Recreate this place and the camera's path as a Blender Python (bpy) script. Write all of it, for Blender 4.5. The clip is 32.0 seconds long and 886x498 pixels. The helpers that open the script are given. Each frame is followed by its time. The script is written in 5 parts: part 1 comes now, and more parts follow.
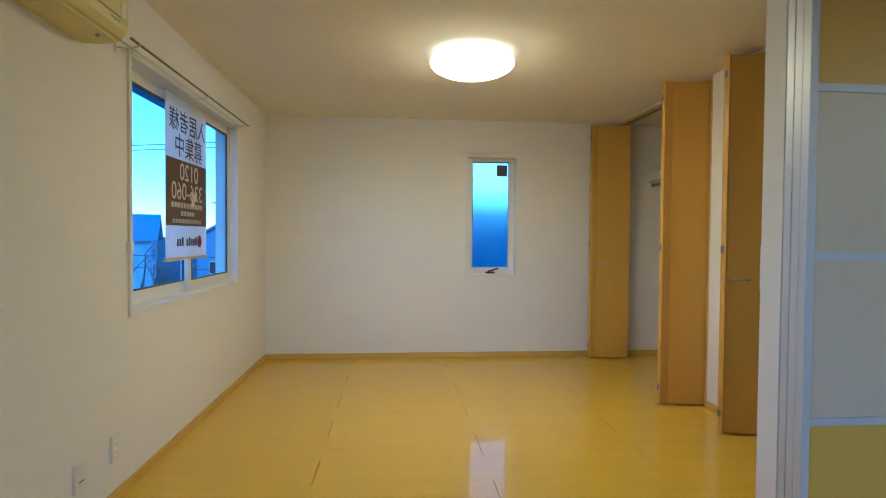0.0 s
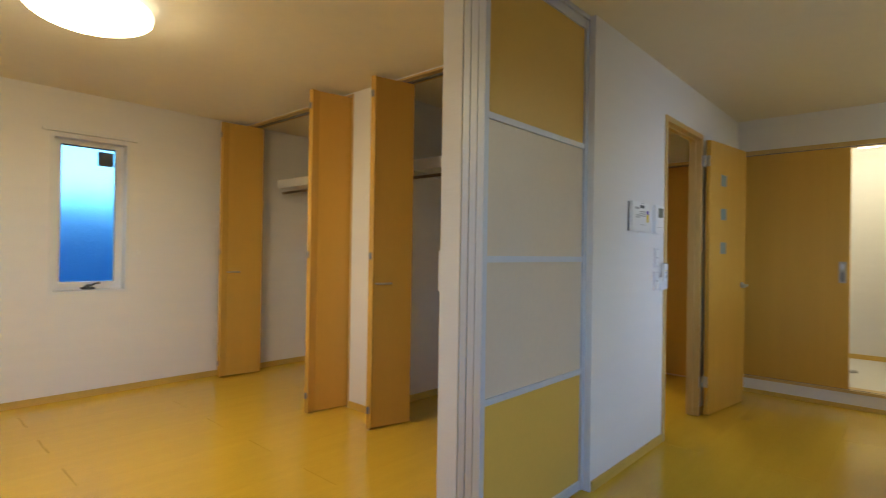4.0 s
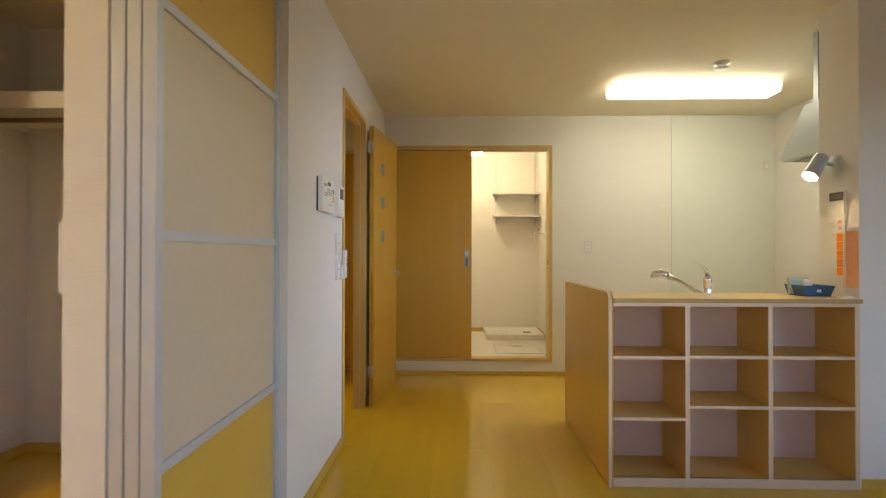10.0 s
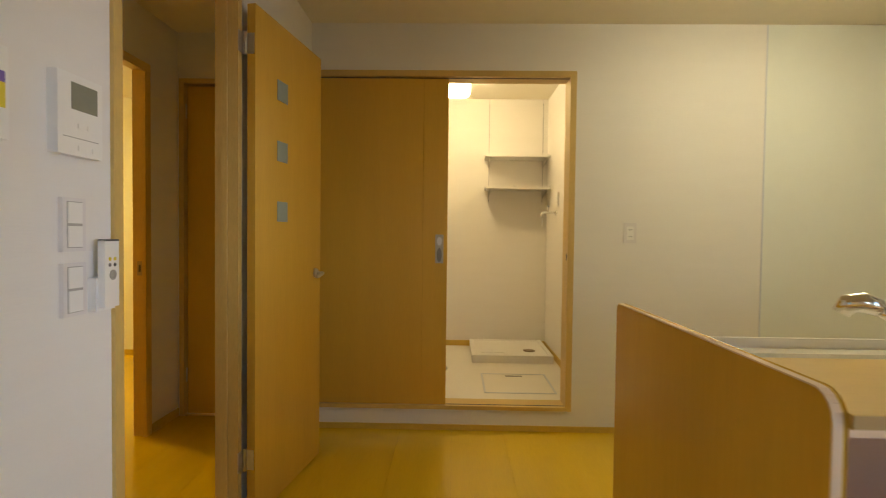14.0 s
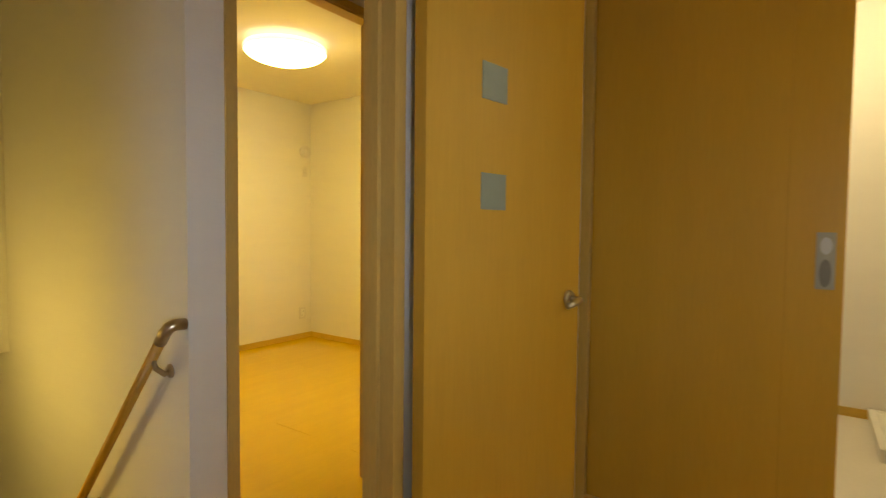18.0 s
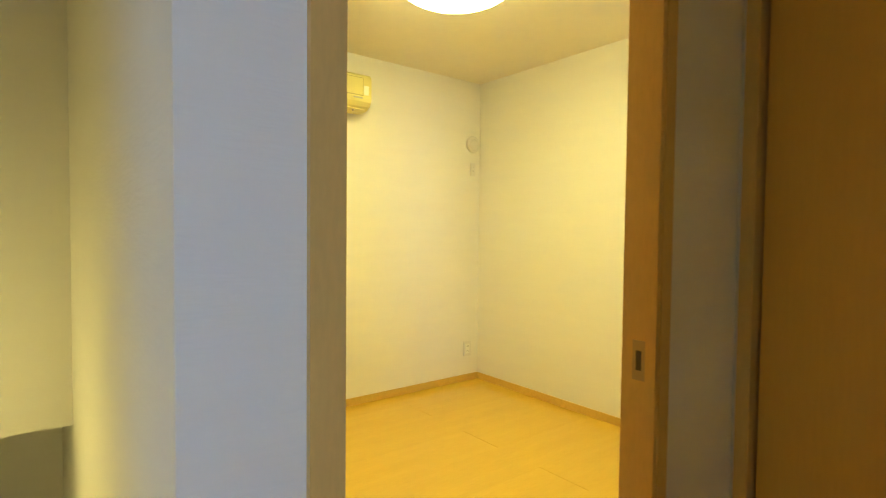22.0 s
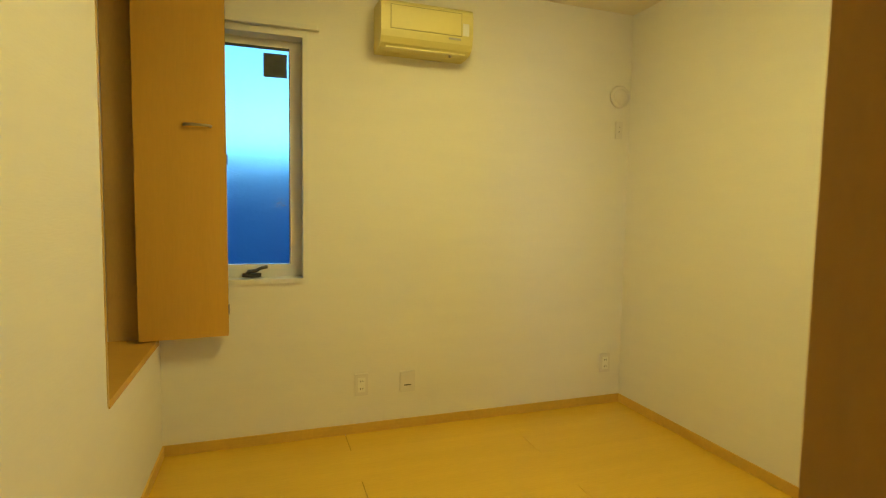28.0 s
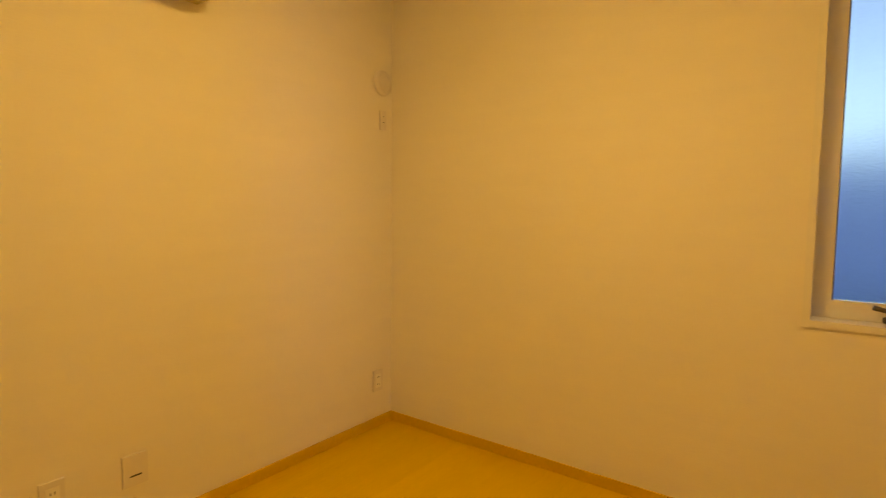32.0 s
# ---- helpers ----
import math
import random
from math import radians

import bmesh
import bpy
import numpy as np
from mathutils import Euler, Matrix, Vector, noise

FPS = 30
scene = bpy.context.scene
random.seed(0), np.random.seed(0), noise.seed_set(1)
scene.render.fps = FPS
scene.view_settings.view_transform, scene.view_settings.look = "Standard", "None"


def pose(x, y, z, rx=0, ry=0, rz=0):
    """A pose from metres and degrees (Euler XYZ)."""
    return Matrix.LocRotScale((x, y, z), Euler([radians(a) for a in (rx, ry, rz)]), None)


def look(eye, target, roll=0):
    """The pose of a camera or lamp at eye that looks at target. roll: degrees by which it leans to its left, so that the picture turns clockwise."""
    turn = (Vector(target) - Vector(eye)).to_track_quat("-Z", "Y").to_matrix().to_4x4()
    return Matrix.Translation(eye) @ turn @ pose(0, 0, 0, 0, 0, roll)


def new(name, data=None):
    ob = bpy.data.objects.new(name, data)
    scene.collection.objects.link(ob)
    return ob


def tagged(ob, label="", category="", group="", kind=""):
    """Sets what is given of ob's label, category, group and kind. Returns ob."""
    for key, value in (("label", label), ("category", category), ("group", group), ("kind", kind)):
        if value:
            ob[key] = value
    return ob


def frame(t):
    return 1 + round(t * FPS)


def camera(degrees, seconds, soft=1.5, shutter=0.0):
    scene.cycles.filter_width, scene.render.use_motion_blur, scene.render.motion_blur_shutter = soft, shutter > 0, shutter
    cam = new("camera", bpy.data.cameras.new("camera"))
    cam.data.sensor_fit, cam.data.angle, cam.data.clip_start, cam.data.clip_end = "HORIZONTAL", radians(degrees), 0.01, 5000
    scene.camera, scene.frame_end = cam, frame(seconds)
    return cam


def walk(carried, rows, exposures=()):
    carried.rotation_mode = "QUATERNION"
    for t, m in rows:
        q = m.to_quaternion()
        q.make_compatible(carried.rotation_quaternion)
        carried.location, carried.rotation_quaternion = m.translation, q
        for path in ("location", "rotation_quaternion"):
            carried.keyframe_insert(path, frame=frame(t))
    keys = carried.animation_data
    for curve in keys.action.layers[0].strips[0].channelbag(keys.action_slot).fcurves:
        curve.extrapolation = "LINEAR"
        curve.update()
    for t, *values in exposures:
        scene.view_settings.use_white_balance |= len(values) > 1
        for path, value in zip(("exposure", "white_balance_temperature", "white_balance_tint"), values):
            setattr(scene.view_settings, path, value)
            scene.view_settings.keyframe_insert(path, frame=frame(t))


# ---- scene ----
cam = camera(80.5, 32.0, soft=1.1, shutter=0.5)
PATH = [
    (0, (0.032, 0.115, 1.224), (0.213, 2.106, 1.177), 0.5),
    (0.5, (0.037, 0.109, 1.221), (0.282, 2.093, 1.178), 0.5),
    (1, (-0.008, 0.132, 1.224), (0.337, 2.102, 1.181), 0.6),
    (1.5, (-0.04, 0.18, 1.22), (0.441, 2.121, 1.185), 0.7),
    (2, (-0.094, 0.232, 1.211), (0.576, 2.116, 1.188), 0.7),
    (2.5, (-0.116, 0.288, 1.198), (0.765, 2.083, 1.19), 1.0),
    (3, (-0.127, 0.362, 1.209), (0.97, 2.034, 1.202), 1.0),
    (3.5, (-0.141, 0.43, 1.206), (1.154, 1.955, 1.207), 1.0),
    (4, (-0.194, 0.507, 1.196), (1.287, 1.85, 1.206), 0.9),
    (4.5, (-0.244, 0.569, 1.177), (1.4, 1.708, 1.204), 0.9),
    (6.5, (-0.352, 0.859, 1.155), (1.571, 1.407, 1.18), 0.6),
    (7, (-0.378, 0.894, 1.139), (1.571, 1.341, 1.16), 0.6),
    (7.5, (-0.385, 0.927, 1.137), (1.583, 1.285, 1.151), 0.4),
    (8, (-0.361, 0.968, 1.128), (1.62, 1.244, 1.138), 0.3),
    (8.5, (-0.311, 1.015, 1.128), (1.678, 1.223, 1.137), 0.2),
    (9, (-0.202, 1.027, 1.121), (1.792, 1.178, 1.133), 0.3),
    (9.5, (-0.021, 1.033, 1.13), (1.976, 1.131, 1.144), 0.2),
    (10, (0.193, 1.042, 1.128), (2.192, 1.095, 1.143), 0.1),
    (10.5, (0.422, 1.059, 1.148), (2.422, 1.068, 1.16), 0.2),
    (11, (0.64, 1.04, 1.15), (2.64, 1.01, 1.157), 0.1),
    (11.5, (0.886, 0.994, 1.147), (2.885, 0.932, 1.145), 0.1),
    (12, (1.122, 0.955, 1.144), (3.12, 0.874, 1.131), 0.2),
    (12.5, (1.358, 0.941, 1.149), (3.356, 0.853, 1.124), 0.2),
    (13, (1.566, 0.909, 1.156), (3.564, 0.831, 1.118), 0.1),
    (13.5, (1.766, 0.885, 1.158), (3.765, 0.846, 1.115), 0.4),
    (15.5, (2.494, 0.826, 1.197), (4.446, 1.25, 1.1), 0.6),
    (16, (2.622, 0.813, 1.186), (4.534, 1.391, 1.099), 0.6),
    (16.5, (2.77, 0.838, 1.178), (4.625, 1.577, 1.083), 0.6),
    (17, (2.9, 0.864, 1.174), (4.69, 1.752, 1.082), 0.6),
    (17.5, (3.03, 0.913, 1.174), (4.75, 1.926, 1.079), 0.5),
    (18, (3.143, 0.985, 1.174), (4.775, 2.137, 1.084), 0.6),
    (18.5, (3.237, 1.104, 1.172), (4.792, 2.358, 1.087), 0.8),
    (19, (3.344, 1.233, 1.182), (4.849, 2.548, 1.101), 0.8),
    (19.5, (3.455, 1.363, 1.189), (4.918, 2.724, 1.106), 0.7),
    (20, (3.556, 1.495, 1.202), (4.978, 2.899, 1.119), 0.8),
    (20.5, (3.641, 1.636, 1.203), (5.017, 3.085, 1.121), 0.7),
    (22, (3.922, 2.056, 1.211), (5.15, 3.621, 1.142), 0.6),
    (23, (4.097, 2.261, 1.222), (5.144, 3.95, 1.14), 0.6),
    (23.5, (4.184, 2.345, 1.234), (5.135, 4.086, 1.13), 0.8),
    (24, (4.307, 2.390, 1.23), (5.163, 4.174, 1.114), 0.8),
    (24.5, (4.405, 2.427, 1.265), (5.194, 4.244, 1.132), 0.9),
    (25, (4.464, 2.451, 1.236), (5.189, 4.299, 1.129), 0.8),
    (25.5, (4.490, 2.472, 1.234), (5.163, 4.347, 1.135), 0.9),
    (27.5, (4.639, 2.484, 1.203), (5.245, 4.393, 1.062), 0.9),
    (28, (4.661, 2.516, 1.198), (5.309, 4.41, 1.052), 0.9),
    (28.5, (4.659, 2.582, 1.213), (5.38, 4.445, 1.053), 1.1),
    (29, (4.658, 2.662, 1.209), (5.465, 4.485, 1.047), 1.2),
    (29.5, (4.64, 2.754, 1.194), (5.557, 4.524, 1.035), 1.1),
    (30, (4.65, 2.846, 1.194), (5.684, 4.551, 1.035), 0.9),
    (30.5, (4.648, 2.969, 1.187), (5.84, 4.567, 1.033), 0.9),
    (31, (4.609, 3.078, 1.165), (5.961, 4.546, 1.038), 0.6),
    (31.5, (4.574, 3.191, 1.178), (6.07, 4.512, 1.046), 0.4),
    (32, (4.565, 3.254, 1.212), (6.177, 4.43, 1.069), 0.6),
]
walk(cam, [(t, look(eye, target, roll)) for t, eye, target, roll in PATH],
     [(0.0, 0.17, 4800, 10), (1.5, 0.17, 4850, 11), (3.0, 0.2, 5400, 14), (4.5, 0.27, 5700, 14), (7.0, 0.45, 6300, 19), (9.0, 0.52, 6500, 18), (12.5, 0.28, 7500, 18), (16.0, 0.18, 8000, 16), (18.0, 0.24, 8000, 13),
      (20.0, 0.42, 6900, 8), (22.0, 0.64, 5600, 7), (23.0, 0.58, 4750, 7), (24.0, 0.12, 5800, 9), (25.0, -0.12, 6000, 8), (28.0, -0.2, 6100, 9), (29.5, -0.22, 6900, 14), (31.0, -0.36, 10300, 38), (32.0, -0.44, 10500, 42)])

# ---- world and exposure ----
world = bpy.data.worlds.new("sky")
scene.world = world
world.use_nodes = True
wn = world.node_tree.nodes
sky = wn.new("ShaderNodeTexSky")
sky.sky_type, sky.sun_disc = "NISHITA", False
sky.sun_elevation, sky.sun_rotation = radians(25), radians(200)
sky.dust_density, sky.ozone_density, sky.air_density = 0.0, 5.0, 1.0
wn["Background"].inputs["Strength"].default_value = 0.45
world.node_tree.links.new(sky.outputs[0], wn["Background"].inputs["Color"])
sun = new("sun", bpy.data.lights.new("sun", "SUN"))
sun.data.energy, sun.data.angle, sun.data.color = 0.3, radians(20), (1.0, 0.95, 0.9)
sun.matrix_world = look((0, -20, 12), (0, 0, 0))


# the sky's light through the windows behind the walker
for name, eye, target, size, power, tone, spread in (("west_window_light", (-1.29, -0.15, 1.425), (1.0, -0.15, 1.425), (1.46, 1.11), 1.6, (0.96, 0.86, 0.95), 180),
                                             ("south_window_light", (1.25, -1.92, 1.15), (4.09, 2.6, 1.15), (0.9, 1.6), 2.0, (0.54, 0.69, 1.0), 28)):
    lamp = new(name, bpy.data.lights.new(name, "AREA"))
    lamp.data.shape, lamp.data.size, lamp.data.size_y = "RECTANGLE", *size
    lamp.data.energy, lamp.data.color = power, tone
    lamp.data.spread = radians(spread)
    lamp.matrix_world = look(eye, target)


# ---- materials ----
def mat(name, color, rough=0.5, metal=0.0, vary=0.06, scale=3.0, bump=0.0, bscale=200.0, stretch=(1, 1, 1), coat=0.0, spec=0.5):
    """A surface with tone variation at two scales and a fine relief."""
    m = bpy.data.materials.new(name)
    m.use_nodes = True
    n, l = m.node_tree.nodes, m.node_tree.links
    b = n["Principled BSDF"]
    b.inputs["Roughness"].default_value, b.inputs["Metallic"].default_value = rough, metal
    b.inputs["Coat Weight"].default_value, b.inputs["Coat Roughness"].default_value = coat, 0.05
    b.inputs["Specular IOR Level"].default_value = spec
    tc = n.new("ShaderNodeTexCoord")
    mp = n.new("ShaderNodeMapping")
    mp.inputs["Scale"].default_value = stretch
    l.new(tc.outputs["Object"], mp.inputs["Vector"])
    big, small = n.new("ShaderNodeTexNoise"), n.new("ShaderNodeTexNoise")
    big.inputs["Scale"].default_value, small.inputs["Scale"].default_value = scale, scale * 14
    big.inputs["Detail"].default_value = small.inputs["Detail"].default_value = 3
    mix = n.new("ShaderNodeMath")
    mix.operation = "ADD"
    for k, t in enumerate((big, small)):
        l.new(mp.outputs[0], t.inputs["Vector"])
        l.new(t.outputs[0], mix.inputs[k])
    ramp = n.new("ShaderNodeValToRGB")
    lo, hi = [tuple(min(1, c * f) for c in color) + (1,) for f in (1 - vary, 1 + vary)]
    ramp.color_ramp.elements[0].position, ramp.color_ramp.elements[1].position = 0.35, 0.65
    ramp.color_ramp.elements[0].color, ramp.color_ramp.elements[1].color = lo, hi
    half = n.new("ShaderNodeMath")
    half.operation = "MULTIPLY"
    half.inputs[1].default_value = 0.5
    l.new(mix.outputs[0], half.inputs[0])
    l.new(half.outputs[0], ramp.inputs[0])
    l.new(ramp.outputs[0], b.inputs["Base Color"])
    if bump:
        bt, bm_ = n.new("ShaderNodeTexNoise"), n.new("ShaderNodeBump")
        bt.inputs["Scale"].default_value, bt.inputs["Detail"].default_value = bscale, 4
        bm_.inputs["Strength"].default_value, bm_.inputs["Distance"].default_value = bump, 0.002
        l.new(mp.outputs[0], bt.inputs["Vector"])
        l.new(bt.outputs[0], bm_.inputs["Height"])
        l.new(bm_.outputs[0], b.inputs["Normal"])
    return m


def glow(name, color, strength):
    m = mat(name, (0.85, 0.85, 0.85), 0.4)
    b = m.node_tree.nodes["Principled BSDF"]
    b.inputs["Emission Color"].default_value, b.inputs["Emission Strength"].default_value = (*color, 1), strength
    return m


def glass(name, color, rough, ripple=0.0):
    m = bpy.data.materials.new(name)
    m.use_nodes = True
    b = m.node_tree.nodes["Principled BSDF"]
    b.inputs["Base Color"].default_value = (*color, 1)
    b.inputs["Transmission Weight"].default_value, b.inputs["Roughness"].default_value = 1.0, rough
    b.inputs["IOR"].default_value = 1.18 if ripple else 1.1
    if ripple:
        n, l = m.node_tree.nodes, m.node_tree.links
        tc, mp, nt, bp = n.new("ShaderNodeTexCoord"), n.new("ShaderNodeMapping"), n.new("ShaderNodeTexNoise"), n.new("ShaderNodeBump")
        mp.inputs["Scale"].default_value = (0.35, 0.35, 1.0)
        nt.inputs["Scale"].default_value, nt.inputs["Detail"].default_value = 120, 3
        bp.inputs["Strength"].default_value, bp.inputs["Distance"].default_value = ripple, 0.006
        l.new(tc.outputs["Object"], mp.inputs["Vector"])
        l.new(mp.outputs[0], nt.inputs["Vector"])
        l.new(nt.outputs[0], bp.inputs["Height"])
        l.new(bp.outputs[0], b.inputs["Normal"])
    return m


WALL = mat("white_wallpaper", (0.80, 0.775, 0.74), 0.85, vary=0.015, scale=1.2, bump=0.3, bscale=170, stretch=(0.14, 0.14, 1), spec=0.2)
CEIL = mat("ceiling_paper", (0.84, 0.78, 0.65), 0.9, vary=0.015, scale=1.0, bump=0.25, bscale=220, spec=0.2)
FLOORBASE = mat("floor_joint", (0.16, 0.10, 0.04), 0.8)
PLANK = mat("maple_floor", (0.68, 0.443, 0.035), 0.24, vary=0.045, scale=1.6, stretch=(0.6, 7, 1), coat=0.40, spec=0.12)
WOOD = mat("maple_veneer", (0.64, 0.378, 0.065), 0.27, vary=0.035, scale=1.6, stretch=(6, 6, 0.5), spec=0.36)
TRIM = mat("maple_trim", (0.62, 0.42, 0.14), 0.36, vary=0.06, scale=3.0, stretch=(3, 3, 0.8))
PLINTH = mat("baseboard_wood", (0.64, 0.42, 0.075), 0.45, vary=0.06, scale=3.0)
WHITE = mat("white_plastic", (0.82, 0.81, 0.78), 0.35, vary=0.01)
PLATE = mat("wall_plate_plastic", (0.73, 0.70, 0.69), 0.35, vary=0.01)
FRAMEW = mat("white_window_frame", (0.76, 0.75, 0.73), 0.4, vary=0.015)
ALU = mat("anodised_aluminium", (0.60, 0.63, 0.70), 0.45, metal=0.25, vary=0.02, stretch=(6, 6, 0.4))
CHROME = mat("chrome", (0.8, 0.8, 0.8), 0.08, metal=1.0, vary=0.01)
STEEL = mat("brushed_steel", (0.55, 0.54, 0.52), 0.3, metal=1.0, vary=0.03)
DARK = mat("dark_grey", (0.06, 0.06, 0.065), 0.5)
FROST = glass("frosted_glass", (0.52, 0.92, 1.0), 0.42, 0.4)
CLEAR = glass("clear_glass", (0.44, 0.72, 0.92), 0.0)
DIFF_A = glow("lamp_diffuser_living", (1.0, 0.765, 0.36), 38)
DIFF_K = glow("lamp_diffuser_kitchen", (0.94, 0.95, 0.69), 11.5)
DIFF_B = glow("lamp_diffuser_bedroom", (1.0, 0.79, 0.215), 34)
DIFF_L = glow("lamp_diffuser_laundry", (1.0, 0.89, 0.54), 38)
PANELY = mat("yellow_screen_panel", (0.67, 0.435, 0.08), 0.35, vary=0.02)
LAMPBODY = glow("lamp_body", (0.97, 0.97, 0.75), 2.2)
LAMPCAP = glow("lamp_end_cap", (1.0, 0.90, 0.62), 1.2)
BRONZE = mat("dark_bronze", (0.26, 0.19, 0.11), 0.35, metal=0.8)
PANELW = mat("frosted_screen_panel", (0.66, 0.565, 0.44), 0.35, vary=0.02)


# ---- building helpers ----
def addbox(bm, x0, x1, y0, y1, z0, z1, m=None):
    """A box between two corners, in bm."""
    vs = [bm.verts.new(Vector((x, y, z))) for x in (x0, x1) for y in (y0, y1) for z in (z0, z1)]
    if m:
        for v in vs:
            v.co = m @ v.co
    fs = [(0, 1, 3, 2), (4, 6, 7, 5), (0, 4, 5, 1), (2, 3, 7, 6), (0, 2, 6, 4), (1, 5, 7, 3)]
    return [bm.faces.new([vs[i] for i in f]) for f in fs]


def mesh(name, bm, material, bevel=0.0, segs=2, smooth=False):
    if bevel:
        bmesh.ops.bevel(bm, geom=[e for e in bm.edges if e.is_manifold and e.calc_face_angle(0) > 0.6], offset=bevel, segments=segs, affect="EDGES", profile=0.5)
    bmesh.ops.recalc_face_normals(bm, faces=bm.faces)
    me = bpy.data.meshes.new(name)
    bm.to_mesh(me)
    bm.free()
    me.materials.append(material)
    if smooth:
        for p in me.polygons:
            p.use_smooth = True
    return me


def thing(name, label, category, group="", at=(0, 0, 0), turn=0):
    """An Empty at a thing's base, to which its parts belong."""
    ob = new(name)
    ob.matrix_world = pose(*at, 0, 0, turn)
    return tagged(ob, label, category, group)


def part(name, bm, material, parent, label="", bevel=0.0, segs=2, smooth=False):
    ob = new(name, mesh(name, bm, material, bevel, segs, smooth))
    ob.parent = parent
    return tagged(ob, label) if label else ob


def boxpart(name, parent, dims, material, label="", bevel=0.002, m=None, segs=1):
    bm = bmesh.new()
    addbox(bm, *dims, m)
    return part(name, bm, material, parent, label, bevel, segs)


def structure(name, bm, material, label, category, bevel=0.0):
    return tagged(new(name, mesh(name, bm, material, bevel)), label, category, kind="structure")


def wall(name, axis, a0, a1, u0, u1, z0, z1, holes=(), label="white papered wall", material=None):
    """A wall of real thickness with openings right through it; axis is the way it faces."""
    us = sorted({u0, u1, *[v for h in holes for v in h[:2]]})
    zs = sorted({z0, z1, *[v for h in holes for v in h[2:]]})
    bm, cache = bmesh.new(), {}

    def vert(a, u, z):
        key = (a, u, z)
        if key not in cache:
            cache[key] = bm.verts.new((a, u, z) if axis == "x" else (u, a, z))
        return cache[key]

    def solid(i, j):
        if not (0 <= i < len(us) - 1 and 0 <= j < len(zs) - 1):
            return False
        u, z = (us[i] + us[i + 1]) / 2, (zs[j] + zs[j + 1]) / 2
        return not any(h[0] < u < h[1] and h[2] < z < h[3] for h in holes)

    for i in range(len(us) - 1):
        for j in range(len(zs) - 1):
            if not solid(i, j):
                continue
            ua, ub, za, zb = us[i], us[i + 1], zs[j], zs[j + 1]
            for a in (a0, a1):
                bm.faces.new([vert(a, ua, za), vert(a, ub, za), vert(a, ub, zb), vert(a, ua, zb)])
            for di, dj, c in ((-1, 0, (ua, za, ua, zb)), (1, 0, (ub, za, ub, zb)), (0, -1, (ua, za, ub, za)), (0, 1, (ua, zb, ub, zb))):
                if not solid(i + di, j + dj):
                    bm.faces.new([vert(a0, c[0], c[1]), vert(a1, c[0], c[1]), vert(a1, c[2], c[3]), vert(a0, c[2], c[3])])
    return structure(name, bm, material or WALL, label, "wall")


def slab(name, x0, x1, y0, y1, z0, z1, material, label, category):
    bm = bmesh.new()
    addbox(bm, x0, x1, y0, y1, z0, z1)
    return structure(name, bm, material, label, category)


# ---- the plan: living room west, kitchen east, hall and stair, bedroom north-east ----
H = 2.40
WX, NY, SY, EX = -1.24, 5.384, -1.865, 5.064
BW, BE, BN, HS, BS = 4.19, 6.798, 5.248, 2.596, 2.662
wall("wall_west", "x", WX - 0.15, WX, SY - 0.15, NY + 0.15, 0, H, [(2.735, 4.46, 0.825, 2.10), (-0.90, 0.60, 0.85, 2.0)])
wall("wall_north_living", "y", NY, NY + 0.15, WX, 3.22, 0, H, [(0.737, 1.277, 0.82, 2.057)])
wall("wall_south", "y", SY - 0.15, SY, WX, EX + 0.126, 0, H, [(0.18, 1.72, 0.28, 2.02)])
wall("wall_east_kitchen", "x", EX, EX + 0.126, SY, 1.785, 0, H, [(0.17, 1.69, 0.13, 2.105)])
wall("wall_kitchen_north", "y", 1.715, 1.785, 2.26, EX, 0, H, [(3.245, 4.02, 0.0, 2.10)])
wall("wall_partition_end", "y", 1.87, 1.975, 1.408, 3.10, 0, H)
wall("wall_pocket", "x", 2.26, 2.30, 1.785, 1.87, 0, H)
wall("wall_closet_front", "x", 2.29, 2.40, 1.975, NY, 0, H, [(3.70, 5.365, 0.0, 2.39), (2.45, 3.41, 0.0, 2.39)])
wall("wall_closet_back", "x", 3.10, 3.22, 1.785, NY, -2.7, H)
wall("wall_closet_divider", "y", 3.48, 3.58, 2.40, 3.10, 0, H)
wall("wall_pier", "x", 2.752, 3.026, SY, -0.885, 0, H)
wall("wall_bedroom_west", "x", 4.026, BW, BS, BN, -2.7, H, [(4.37, 5.215, 0.565, 2.33)])
wall("wall_bedroom_south", "y", HS, BS, 4.026, BE, 0, H, [(4.157, 4.912, 0.0, 2.10)])
wall("wall_bedroom_north", "y", BN, BN + 0.15, 3.22, BE + 0.15, -2.7, H, [(4.33, 4.87, 0.822, 2.059)])
wall("wall_bedroom_east", "x", BE, BE + 0.15, HS, BN, 0, H, [(2.765, 3.305, 0.822, 2.059)])
wall("wall_hall_east", "x", 5.22, 5.30, 1.785, HS, 0, H, [(1.81, 2.58, 0.0, 2.11)])
wall("wall_laundry_back", "x", 6.77, 6.92, -0.10, 1.785, 0, H)
wall("wall_laundry_south", "y", -0.10, 0.02, EX + 0.126, 6.77, 0, H)
wall("wall_laundry_north", "y", 1.785, 1.86, 5.30, 6.92, 0, H)
wall("wall_toilet_back", "x", 6.30, 6.40, 1.86, HS, 0, H)
slab("ceiling_living", WX - 0.15, 3.22, SY - 0.15, NY + 0.15, H, H + 0.1, CEIL, "white papered ceiling", "ceiling")
slab("ceiling_kitchen", 3.22, 6.92, SY - 0.15, 1.785, H, H + 0.1, CEIL, "white papered ceiling", "ceiling")
slab("ceiling_bedroom", 3.22, 6.95, 1.785, NY + 0.15, H, H + 0.1, CEIL, "white papered ceiling", "ceiling")
floor_living = slab("floor_living", WX - 0.15, 3.22, 1.778, NY + 0.15, -0.2, -0.012, FLOORBASE, "light maple plank floor", "floor")
